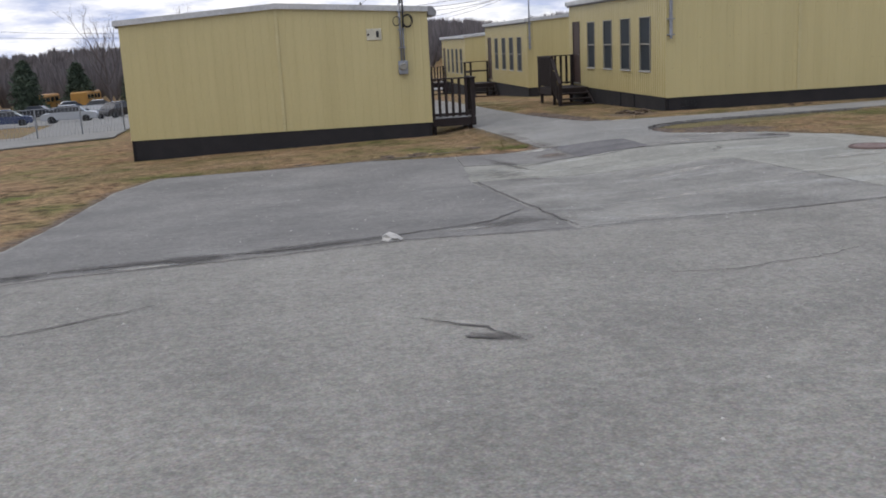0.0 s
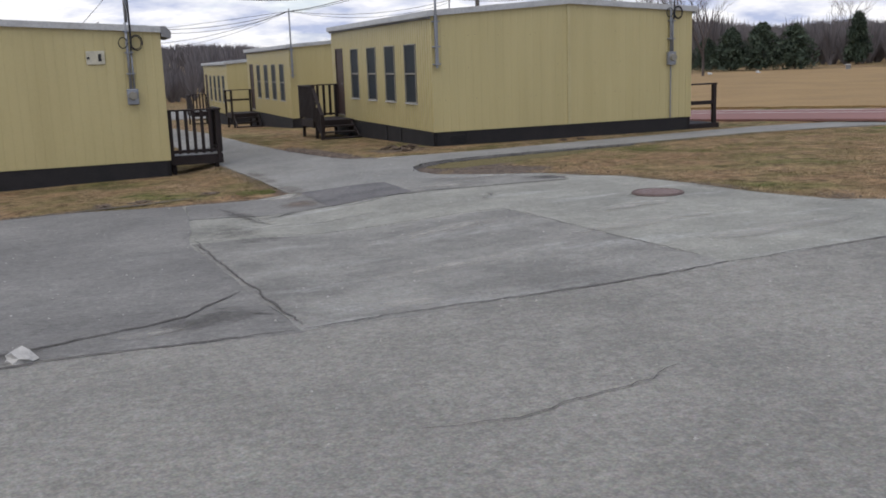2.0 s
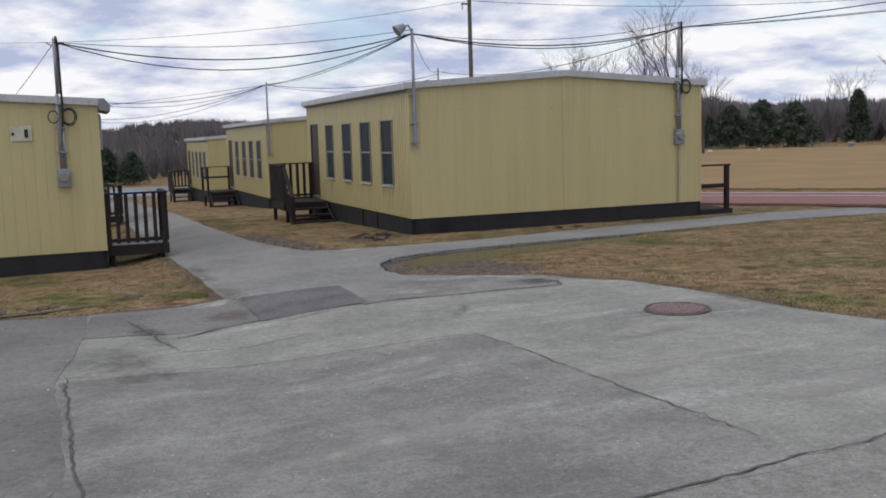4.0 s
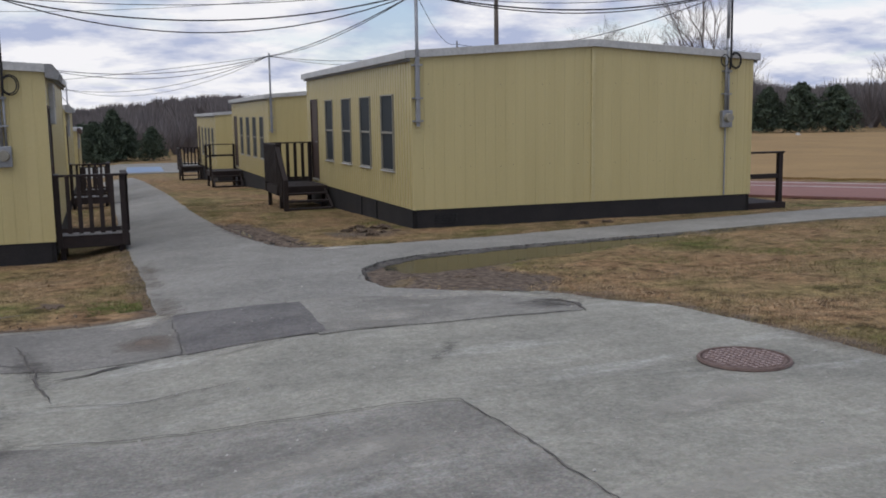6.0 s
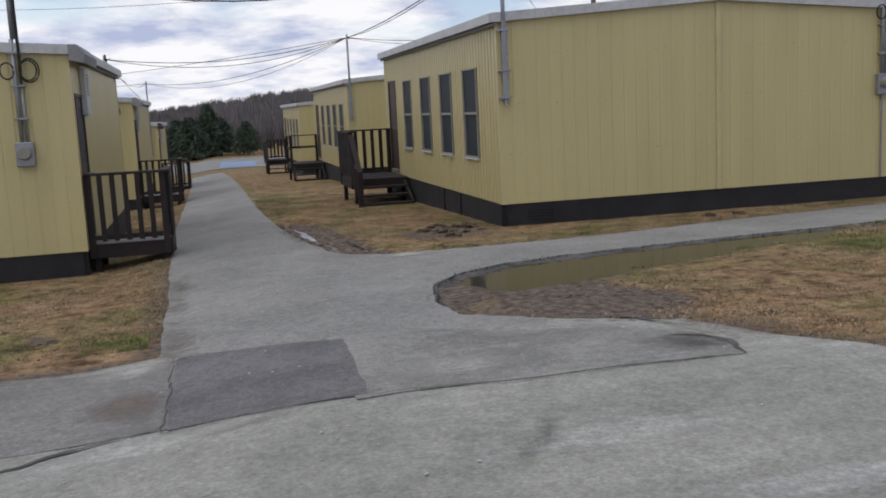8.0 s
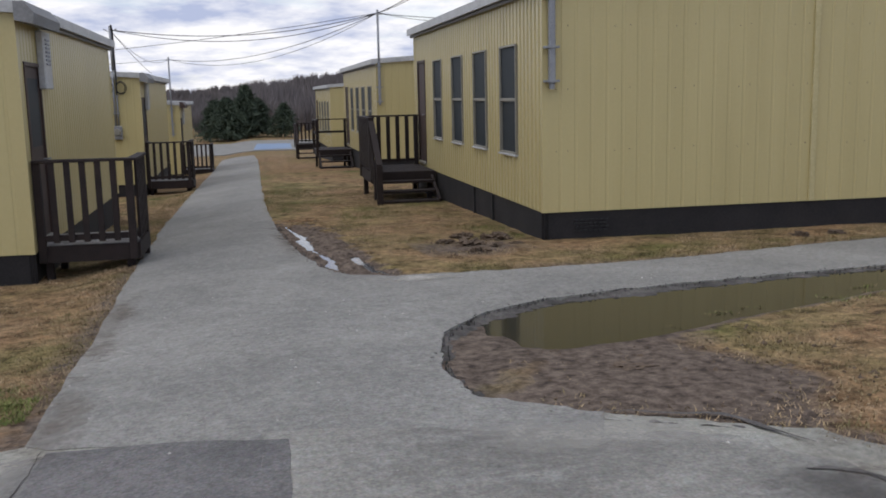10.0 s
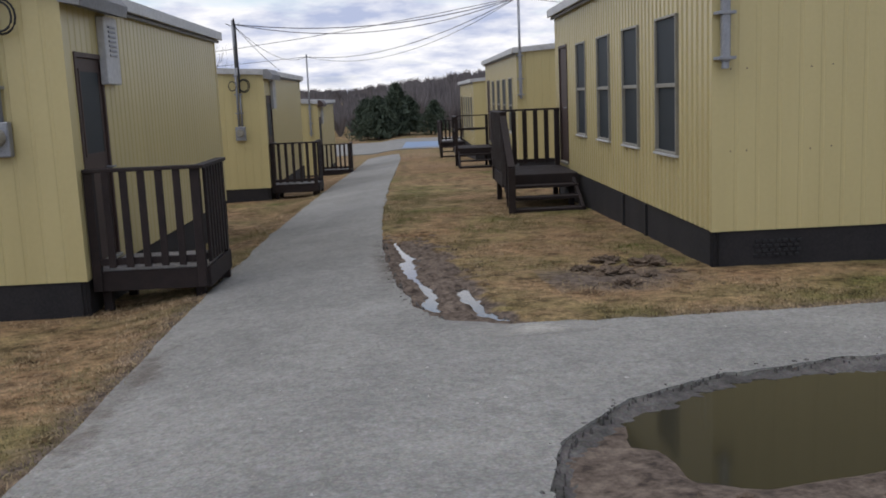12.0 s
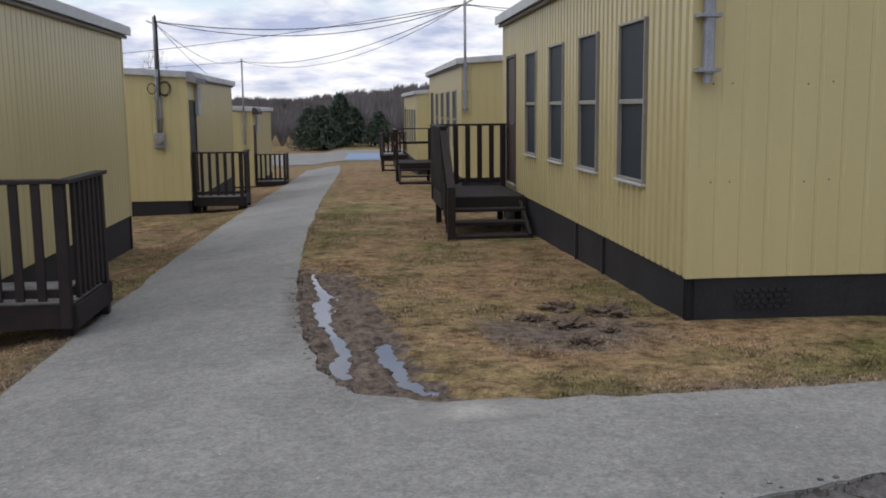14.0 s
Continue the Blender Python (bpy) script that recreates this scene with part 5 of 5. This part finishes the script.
A, B, C = (-0.52, 23.6, 3.9), (6.31, 22.9, 4.05), (12.82, 22.9, 4.25)
D, E, F = (6.36, 38.7, 3.95), (-0.62, 37.9, 3.5), (-0.3, 52.2, 3.3)
POLE = (23.4, 60.0, 10.2)
for p, q, sag, r in ((A, B, 0.42, 0.016), (A, B, 0.62, 0.013), (A, (B[0], B[1], B[2] + 0.08), 0.2, 0.008), (B, C, 0.32, 0.018), (B, C, 0.38, 0.014), (B, (C[0], C[1], C[2] + 0.12), 0.25, 0.008),
                     (C, (30, 14.5, 7.4), 0.5, 0.016), (C, (30, 15.5, 6.6), 0.5, 0.012), (C, (30, 17.5, 6.2), 0.3, 0.008), (B, D, 0.16, 0.014), (B, D, 0.22, 0.010), (D, E, 0.35, 0.013), (D, E, 0.5, 0.011),
                     (D, F, 0.5, 0.012), (D, F, 0.7, 0.009), (E, F, 0.4, 0.009), (D, (13.0, 38.7, 4.3), 0.3, 0.011), (D, (13.0, 38.7, 4.2), 0.4, 0.009), (C, (12.9, 38.7, 4.4), 0.5, 0.012), (B, (12.9, 38.7, 4.4), 0.3, 0.008),
                     (POLE, (60, 40, 10.5), 1.2, 0.02), (POLE, (-20, 75, 9.5), 1.5, 0.016), (F, (-30, 60, 4.6), 0.8, 0.010), (D, (-25, 62, 4.4), 1.0, 0.010), (A, (-1.4, 26.0, 3.0), 0.02, 0.008), (E, (0.1, 40.5, 2.45), 0.05, 0.008)):
    cable(p, q, sag, r)
third = tagged(empty("corner_mast"), "thin grey mast rising behind the roof", "corner mast", "corner masts")
part("mast_pipe", bar(bmesh.new(), (12.95, 38.68, 2.0), (12.95, 38.68, 4.5), 0.03), STEEL, third)
for z in (2.05, 2.5):
    boxpart("strap", (12.87, 38.66, z), (13.03, 38.8, z + 0.03), STEEL, third, 0.002)

utility = tagged(empty("utility_pole"), "tall grey timber utility pole behind the classrooms", "utility pole")
part("pole", tube(bmesh.new(), [(23.4, 60, ground_at(23.4, 60) - 0.3), (23.4, 60, 10.8)], 0.16, 10, 0.75), POLEWOOD, utility)
part("bracket", box(bmesh.new(), (22.85, 59.9, 9.95), (23.4, 60.0, 10.05)), POLEWOOD, utility)
for x in (22.9,):
    part("insulator", bar(bmesh.new(), (x, 59.95, 9.95), (x, 59.95, 9.65), 0.04), FASCIA, utility)

# wall fittings of the doored row
for bx, by, bz in ((0.16, 23.7, -0.10), (0.0, 38.0, -0.53), (0.0, 52.3, -1.30)):
    duct = tagged(empty("wall_vent"), "tall white louvred vent box on the yellow wall", "wall vent", "wall vents")
    boxpart("vent_box", (bx + 0.001, by + 1.08, bz + 1.98), (bx + 0.085, by + 1.56, bz + 2.7), FASCIA, duct, 0.01)
    for i in range(7):
        boxpart("slat", (bx + 0.086, by + 1.2, bz + 2.28 + i * 0.05), (bx + 0.1, by + 1.44, bz + 2.305 + i * 0.05), STEEL, duct, 0.003)
plaque = tagged(empty("wall_sign"), "cream board with dark marks on the yellow end wall", "wall sign")
boxpart("board", (-1.40, 23.67, 2.08), (-1.02, 23.699, 2.37), SIGN, plaque, 0.012)
for a, b in (((-1.155, 23.66, 2.15), (-1.09, 23.671, 2.305)), ((-1.38, 23.66, 2.2), (-1.33, 23.671, 2.25))):
    boxpart("mark", a, b, CABLE, plaque, 0)

# ---------------------------------------------------------------- drain cover
cover = tagged(empty("manhole_cover", (5.42, 12.42, ground_at(5.42, 12.42) + 0.018)), "round rusty waffle-patterned manhole cover in the asphalt", "manhole cover")
cover.scale = (0.84, 0.84, 1.0)
bm = bmesh.new()
bmesh.ops.create_cone(bm, cap_ends=True, segments=40, radius1=0.37, radius2=0.365, depth=0.03)
part("lid", bm, RUSTED, cover)
bm = tube(bmesh.new(), [(0.395 * math.cos(a), 0.395 * math.sin(a), 0.006) for a in np.linspace(0, 2 * math.pi, 41)], 0.02, 6)
part("rim", bm, RUSTED, cover)
bm = bmesh.new()
for i in range(-5, 6):
    for j in range(-5, 6):
        if math.hypot(i, j) < 5.4:
            box(bm, (i * 0.062 - 0.02, j * 0.062 - 0.02, 0.012), (i * 0.062 + 0.02, j * 0.062 + 0.02, 0.024))
tagged(part("studs", bm, STUDS, cover), kind="stuff")

# ---------------------------------------------------------------- trees


def conifer(x, y, tall, wide, seed, label):
    rnd = np.random.RandomState(seed)
    z0 = ground_at(x, y)
    t = tagged(empty("conifer_tree", (x, y, z0)), label, "conifer")
    part("trunk", tube(bmesh.new(), [(0, 0, -0.2), (0.03, 0, tall * 0.5), (0, 0, tall * 0.95)], tall * 0.022, 7, 0.15), BARK, t)
    verts, faces = [], []
    for i in range(620):
        f = rnd.rand() ** 0.8
        zc = tall * (0.10 + 0.9 * f)
        a = rnd.rand() * 6.283
        lobe = 0.78 + 0.22 * math.sin(a * 3 + seed + f * 9) + 0.14 * rnd.randn()
        reach = wide * min(1.0, 0.62 + 2.0 * f) * (1 - f) ** 0.55 * lobe + 0.12
        for j in range(9):
            g = 0.25 + 0.75 * rnd.rand()
            c = np.array([reach * g * math.cos(a), reach * g * math.sin(a), zc - 0.22 * reach * g])
            c += rnd.randn(3) * 0.05 * tall * 0.3
            s = tall * 0.032 * (0.6 + rnd.rand())
            k = len(verts)
            d = rnd.randn(3) * s
            e = rnd.randn(3) * s * 0.45
            verts += [c - d, c + e, c + d]
            faces.append((k, k + 1, k + 2))
    raw("crown", verts, faces, NEEDLES, t)
    return t


for i, (az, dist, tall, wide) in enumerate(((-1.9, 124, 4.7, 3.0), (-1.3, 121, 4.9, 3.3), (-0.7, 126, 4.6, 3.0), (-0.25, 123, 6.0, 2.3), (0.4, 125, 4.5, 2.8), (1.8, 122, 3.9, 2.3),
                                            (-16.0, 118, 5.4, 2.2), (-12.9, 125, 4.0, 1.7), (-11.5, 125, 4.6, 2.0), (-19, 112, 6, 2.2))):
    x, y = 3.0 + dist * math.sin(radians(az)), 6 + dist * math.cos(radians(az))
    conifer(x, y, tall, wide * 1.08, 40 + i, "dark green spruce at the edge of the far lot")["group"] = "far conifers"
for i, (az, dist, tall, wide) in enumerate(((38.0, 110, 4.6, 3.2), (39.7, 109, 5.0, 3.3), (41.5, 109, 4.7, 3.6), (44.7, 128, 6.2, 1.8), (36.6, 112, 3.6, 2.6), (47.5, 118, 5.0, 2.6))):
    x, y = 0.2 + dist * math.sin(radians(az)), 5.2 + dist * math.cos(radians(az))
    conifer(x, y, tall, wide, 60 + i, "dark green spruce beyond the brown field")["group"] = "field conifers"


def bare_tree(x, y, tall, seed, label, forks=5, thin=1.0):
    rnd = random.Random(seed)
    z0 = ground_at(x, y)
    t = tagged(empty("bare_tree", (x, y, z0)), label, "bare tree")
    trunk, twigs = bmesh.new(), bmesh.new()

    def grow(bm, p, d, n, r, level):
        q = p + d * n * 0.5 + Vector((rnd.uniform(-1, 1), rnd.uniform(-1, 1), 0)) * n * 0.04
        e = q + (d + Vector((rnd.uniform(-0.15, 0.15), rnd.uniform(-0.15, 0.15), 0.08))).normalized() * n * 0.5
        tube(bm, [p, q, e], r, 5 if level < 2 else 3, 0.6)
        if level < forks:
            for k in range(3 if level else 5):
                f = 0.45 + 0.55 * rnd.random()
                s = p.lerp(e, f) if k else e
                a = rnd.uniform(0, 6.283)
                tilt = rnd.uniform(0.3, 0.75)
                nd = (d + Vector((math.cos(a), math.sin(a), 0.25)) * tilt).normalized()
                grow(twigs, s, nd, n * rnd.uniform(0.55, 0.75), r * 0.5, level + 1)

    grow(trunk, Vector((0, 0, -0.2)), Vector((0, 0, 1)), tall * 0.4, tall * 0.018 * thin, 0)
    part("trunk", trunk, BARK, t)
    part("crown", twigs, BARK, t)
    return t


for i, (az, dist, tall) in enumerate(((35.0, 75, 10.5), (33.2, 80, 9.5), (29.5, 85, 9.0), (31.0, 90, 8.5), (36.5, 88, 8.0), (-13.0, 110, 10), (-9.5, 120, 10), (47, 150, 11), (44, 150, 9))):
    x, y = 0.2 + dist * math.sin(radians(az)), 5.2 + dist * math.cos(radians(az))
    bare_tree(x, y, tall * 1.2, 80 + i, "leafless deciduous tree with fine branches", 6 if i < 3 else 5, 0.8)["group"] = "bare trees"


def far_woods():
    """Leafless woods on the low hills: very many rounded crowns of thin upswept branches."""
    rnd = np.random.RandomState(9)
    n, m = 7000, 38
    az = np.radians(rnd.uniform(-75, 95, n))
    east = np.degrees(az) > 25
    r = np.where(east, 128, 138) + 330 * rnd.rand(n) ** 1.3
    x, y = 2 + r * np.sin(az), 6 + r * np.cos(az)
    z = height(x, y)
    tall = rnd.uniform(4.8, 7.4, n) * (1 + 0.0004 * r) * (0.86 + 0.1 * np.sin(az * 23) + 0.09 * np.sin(az * 51 + 1)) * np.where(east, 1.1, 0.92)
    a, u, e = rnd.rand(n, m) * 6.283, rnd.rand(n, m) ** 0.6, rnd.uniform(-0.1, 1.0, (n, m))
    reach = tall[:, None] * 0.42 * u * np.sqrt(1 - 0.8 * np.clip(e, 0, 1) ** 2)
    tx, ty = x[:, None] + reach * np.cos(a), y[:, None] + reach * np.sin(a)
    tz = z[:, None] + tall[:, None] * (0.55 + 0.45 * e)
    f = rnd.uniform(0.0, 0.55, (n, m))
    bx, by, bz = x[:, None] + reach * np.cos(a) * f * 0.8, y[:, None] + reach * np.sin(a) * f * 0.8, z[:, None] + (tz - z[:, None]) * f - 0.2
    w = 0.04 + 0.0008 * r[:, None]
    px, py = w * np.cos(az)[:, None], -w * np.sin(az)[:, None]
    v = np.stack([np.stack([bx - px, by - py, bz], -1), np.stack([bx + px, by + py, bz], -1), np.stack([tx, ty, tz], -1)], 2).reshape(-1, 3)
    return tagged(raw("far_woods", v.tolist(), np.arange(len(v)).reshape(-1, 3).tolist(), TWIGS), "distant leafless brown woods on low hills", "woods", kind="stuff")


far_woods()

# ---------------------------------------------------------------- vehicles and fence far off


def car(place, turn, paint, label):
    c = tagged(empty("parked_car", place, turn), label, "car", "parked cars")
    bm = bmesh.new()
    lower = [(-2.2, 0.28), (-2.25, 0.62), (-2.1, 0.82), (-0.9, 0.92), (1.0, 0.92), (2.05, 0.82), (2.25, 0.6), (2.2, 0.28)]
    a, b = [bm.verts.new((x, -0.86, z)) for x, z in lower], [bm.verts.new((x, 0.86, z)) for x, z in lower]
    bm.faces.new(a), bm.faces.new(b)
    for i in range(8):
        bm.faces.new((a[i], a[(i + 1) % 8], b[(i + 1) % 8], b[i]))
    bmesh.ops.bevel(bm, geom=list(bm.edges), offset=0.06, segments=2, affect="EDGES")
    part("body", bm, paint, c)
    bm = bmesh.new()
    cab = [(-1.5, 0.9), (-0.8, 1.4), (0.5, 1.42), (1.3, 0.9)]
    a, b = [bm.verts.new((x, -0.74 if z < 1 else -0.6, z)) for x, z in cab], [bm.verts.new((x, 0.74 if z < 1 else 0.6, z)) for x, z in cab]
    bm.faces.new(a), bm.faces.new(b)
    for i in range(4):
        bm.faces.new((a[i], a[(i + 1) % 4], b[(i + 1) % 4], b[i]))
    part("cabin_glass", bm, CARGLASS, c)
    part("roof_panel", box(bmesh.new(), (-0.78, -0.6, 1.4), (0.5, 0.6, 1.45), 0.02), paint, c)
    for x in (-1.35, 1.35):
        for y in (-0.8, 0.8):
            bm = bmesh.new()
            bmesh.ops.create_cone(bm, cap_ends=True, segments=16, radius1=0.32, radius2=0.32, depth=0.2, matrix=pose(x, y, 0.32, 90, 0, 0))
            part("wheel", bm, TYRE, c)
    return c


PAINTS = ("silver", "navy blue", "black", "white")
for i, (x, y, turn, k) in enumerate(((-22.5, 83, 5, 0), (-19.5, 88, 60, 2), (-28.5, 86, 10, 1), (-33, 88, 8, 1), (-25.5, 110, 10, 3), (-29, 112, 20, 0), (-21, 116, 90, 2), (-31, 106, 0, 2))):
    car((x, y, ground_at(x, y) + 0.02), turn, CARPAINT[k], PAINTS[k] + " saloon car parked on the asphalt lot")

BUSPAINT = glassy("bus_paint", (0.36, 0.18, 0.035), 0.5)


def school_bus(place, turn):
    c = tagged(empty("school_bus", place, turn), "small orange-yellow bus parked at the edge of the woods", "bus", "parked buses")
    part("body", box(bmesh.new(), (-2.6, -1.0, 0.5), (2.0, 1.0, 2.25), 0.18), BUSPAINT, c)
    part("bonnet", box(bmesh.new(), (1.9, -0.85, 0.5), (2.9, 0.85, 1.2), 0.12), BUSPAINT, c)
    for k in range(4):
        part("window", box(bmesh.new(), (-2.3 + k * 1.0, -1.02, 1.35), (-1.5 + k * 1.0, 1.02, 1.9), 0.03), CARGLASS, c)
    for x in (-1.6, 2.0):
        for y in (-0.85, 0.85):
            bm = bmesh.new()
            bmesh.ops.create_cone(bm, cap_ends=True, segments=16, radius1=0.42, radius2=0.42, depth=0.25, matrix=pose(x, y, 0.42, 90, 0, 0))
            part("wheel", bm, TYRE, c)
    return c


for x, y, turn in ((-33.5, 119, 75), (-28.8, 120, 80)):
    school_bus((x, y, ground_at(x, y) + 0.02), turn)

fence = tagged(empty("chain_link_fence"), "thin grey chain-link fence beside the road", "fence")
for i in range(9):
    x, y = -11.2 - i * 1.6, 44 - i * 1.1
    z = ground_at(x, y)
    part("post", bar(bmesh.new(), (x, y, z - 0.2), (x, y, z + 1.3), 0.035, 6), STEEL, fence)
    if i:
        part("rail", bar(bmesh.new(), (px, py, pz + 1.28), (x, y, z + 1.28), 0.02, 5), STEEL, fence)
        bm = bmesh.new()
        for j in range(12):
            for s in (0, 1):
                f0, f1 = (j + (0 if s else 1)) / 12, (j + (1 if s else 0)) / 12
                p0, p1 = Vector((px + (x - px) * f0, py + (y - py) * f0, pz + (z - pz) * f0 + 0.05)), Vector((px + (x - px) * f1, py + (y - py) * f1, pz + (z - pz) * f1 + 1.25))
                tube(bm, [p0, p1], 0.005, 3)
        part("mesh", bm, STEEL, fence)
    px, py, pz = x, y, z

# ---------------------------------------------------------------- grass


def grass(name, x0, x1, y0, y1, count, seed, label, mat=None):
    """Short, matted dry blades, thinner on the muddy ground."""
    rnd = np.random.RandomState(seed)
    x, y = rnd.uniform(x0, x1, count), rnd.uniform(y0, y1, count)
    ok = (~inside(x, y, PAVED) | (distance(x, y, PAVED) < rnd.uniform(0, 0.07, count))) & (np.hypot(x - 4.7, y - 18.3) > rnd.uniform(0.7, 1.2, count)) & (distance(x, y, PUDDLE) > rnd.uniform(0.1, 0.8, count) * (x < np.where(y < 18.3 + (x - 5) * 0.33, 5.9, 7))) & (~inside(x, y, PUDDLE) | ((x > 5.2) & (y < 18.3 + (x - 5) * 0.33) & (np.sin(x * 7 + 2 * np.sin(y * 9)) * np.sin(y * 13 + x * 3) > rnd.uniform(0.15, 1.3, count)))) & (distance(x, y, RUT, False) > rnd.uniform(0.35, 1.0, count)) & (np.hypot(x - 5.2, (y - 16.9) * 1.3) > rnd.uniform(0.5, 1.3, count)) & ((distance(x, y, VERGE, False) > rnd.uniform(0.35, 0.8, count)) | (x > 8.5)) & (np.hypot((x - 5.1) * 0.75, y - 22.8) > rnd.uniform(0.1, 1.1, count))
    for bx0, bx1, by0, by1 in ((6.2, 13.5, 22.98, 32.1), (-7.45, 0.12, 23.68, 31.8)):
        ok &= ~((x > bx0) & (x < bx1) & (y > by0) & (y < by1))
    x, y = x[ok], y[ok]
    n = len(x)
    z = np.where(inside(x, y, PUDDLE), -0.08, height(x, y) + 0.004)
    a, lean = rnd.uniform(0, 6.283, n), rnd.uniform(0.01, 0.045, n)
    tall, w = rnd.uniform(0.006, 0.03, n), rnd.uniform(0.002, 0.005, n)
    c, s = np.cos(a), np.sin(a)
    v = np.stack([np.stack([x - s * w, y + c * w, z], -1), np.stack([x + s * w, y - c * w, z], -1), np.stack([x + c * lean, y + s * lean, z + tall], -1)], 1).reshape(-1, 3)
    return tagged(raw(name, v.tolist(), np.arange(3 * n).reshape(-1, 3).tolist(), mat or BLADES), label, "grass", kind="stuff")


grass("grass", 2.9, 6.3, 21.0, 34.0, 130000, 1, "short matted dry grass beside the footpath")
grass("grass", 6.2, 15.0, 21.0, 23.1, 50000, 2, "strip of short dry grass along the wall")
grass("grass", 3.9, 16.0, 10.3, 20.8, 230000, 3, "short dry winter grass with green tufts")
grass("grass", -8.0, 1.5, 17.8, 24.0, 110000, 4, "short dry grass before the end wall")
grass("grass", -0.2, 1.5, 24.0, 38.0, 36000, 5, "short dry grass between the wall and the footpath")

GREENBLADES = material("green_grass_blades", (0.19, 0.215, 0.065), 0.85, dark=(0.085, 0.11, 0.03), scale=3, fine=9, island=0.4, bump=0, spec=0.2)
for i, (x, y, w, d, n) in enumerate(((1.0, 17.95, 0.3, 0.28, 2200), (0.75, 18.3, 0.4, 0.3, 1200), (3.95, 27.4, 0.35, 0.6, 1500), (3.5, 28.6, 0.3, 0.5, 900), (4.35, 26.6, 0.3, 0.4, 700), (6.6, 19.0, 0.9, 0.35, 3500), (8.6, 19.1, 1.4, 0.4, 5000), (10.5, 17.6, 1.2, 0.6, 3500), (7.6, 17.6, 0.7, 0.5, 1600), (5.9, 24.0, 0.25, 0.9, 1500))):
    grass("grass_tuft", x - w, x + w, y - d, y + d, n, 30 + i, "patch of fresh green grass in the dry lawn", GREENBLADES)

# ---------------------------------------------------------------- small things on the field
for i, (az, d, r) in enumerate(((36.9, 92, 0.22), (39.6, 94, 0.2), (33.0, 60, 0.12))):
    x, y = 0.2 + d * math.sin(radians(az)), 5.2 + d * math.cos(radians(az))
    lump("field_marker", (x, y, ground_at(x, y) + 0.1), (r, r, r * 0.9), FASCIA, i + 2.2, "small white marker on the tan field", "field marker")
x, y = 0.2 + 100 * math.sin(radians(44.4)), 5.2 + 100 * math.cos(radians(44.4))
bench = tagged(empty("bench", (x, y, ground_at(x, y) + 0.05), 40), "pale bench at the far edge of the field", "bench")
boxpart("seat", (-0.9, -0.2, 0.42), (0.9, 0.2, 0.48), FASCIA, bench)
boxpart("leg", (-0.75, -0.15, -0.05), (-0.65, 0.15, 0.42), STEEL, bench)
boxpart("leg", (0.65, -0.15, -0.05), (0.75, 0.15, 0.42), STEEL, bench)

# crumbs of mud and torn turf on the bare edges
rnd = np.random.RandomState(17)
verts, faces = [], []
spots = [(rnd.uniform(3.95, 7.5), rnd.uniform(16.3, 19.9)) for _ in range(700)] + [(rnd.uniform(3.2, 4.3), rnd.uniform(21.2, 27)) for _ in range(260)] + [(rnd.uniform(4.4, 6.2), rnd.uniform(21.8, 23.6)) for _ in range(90)] + [(rnd.uniform(-6, 1.3), rnd.uniform(17.1, 18.0)) for _ in range(250)] + [(rnd.uniform(6.2, 7.5), rnd.uniform(10.5, 15.5)) for _ in range(120)]
sx, sy = np.array([p[0] for p in spots]), np.array([p[1] for p in spots])
keep = ~inside(sx, sy, PAVED) & ~inside(sx, sy, PUDDLE) & (distance(sx, sy, VERGE, False) > 0.45) & (distance(sx, sy, RUT, False) > 0.5)
for x, y in zip(sx[keep], sy[keep]):
    r, z = 0.006 + 0.026 * rnd.rand() ** 3, ground_at(x, y) + 0.016
    k = len(verts)
    for j in range(5):
        a = j * 1.2566 + rnd.rand() * 0.6
        q = r * (0.6 + 0.8 * rnd.rand())
        verts.append((x + q * math.cos(a), y + q * math.sin(a), z - 0.012))
    verts.append((x + rnd.randn() * r * 0.3, y + rnd.randn() * r * 0.3, z + r * 0.6 * rnd.rand()))
    faces += [(k + j, k + (j + 1) % 5, k + 5) for j in range(5)]
tagged(raw("mud_crumbs", verts, faces, MUD), "crumbs of dark mud and torn turf on bare edges", "mud", kind="stuff")
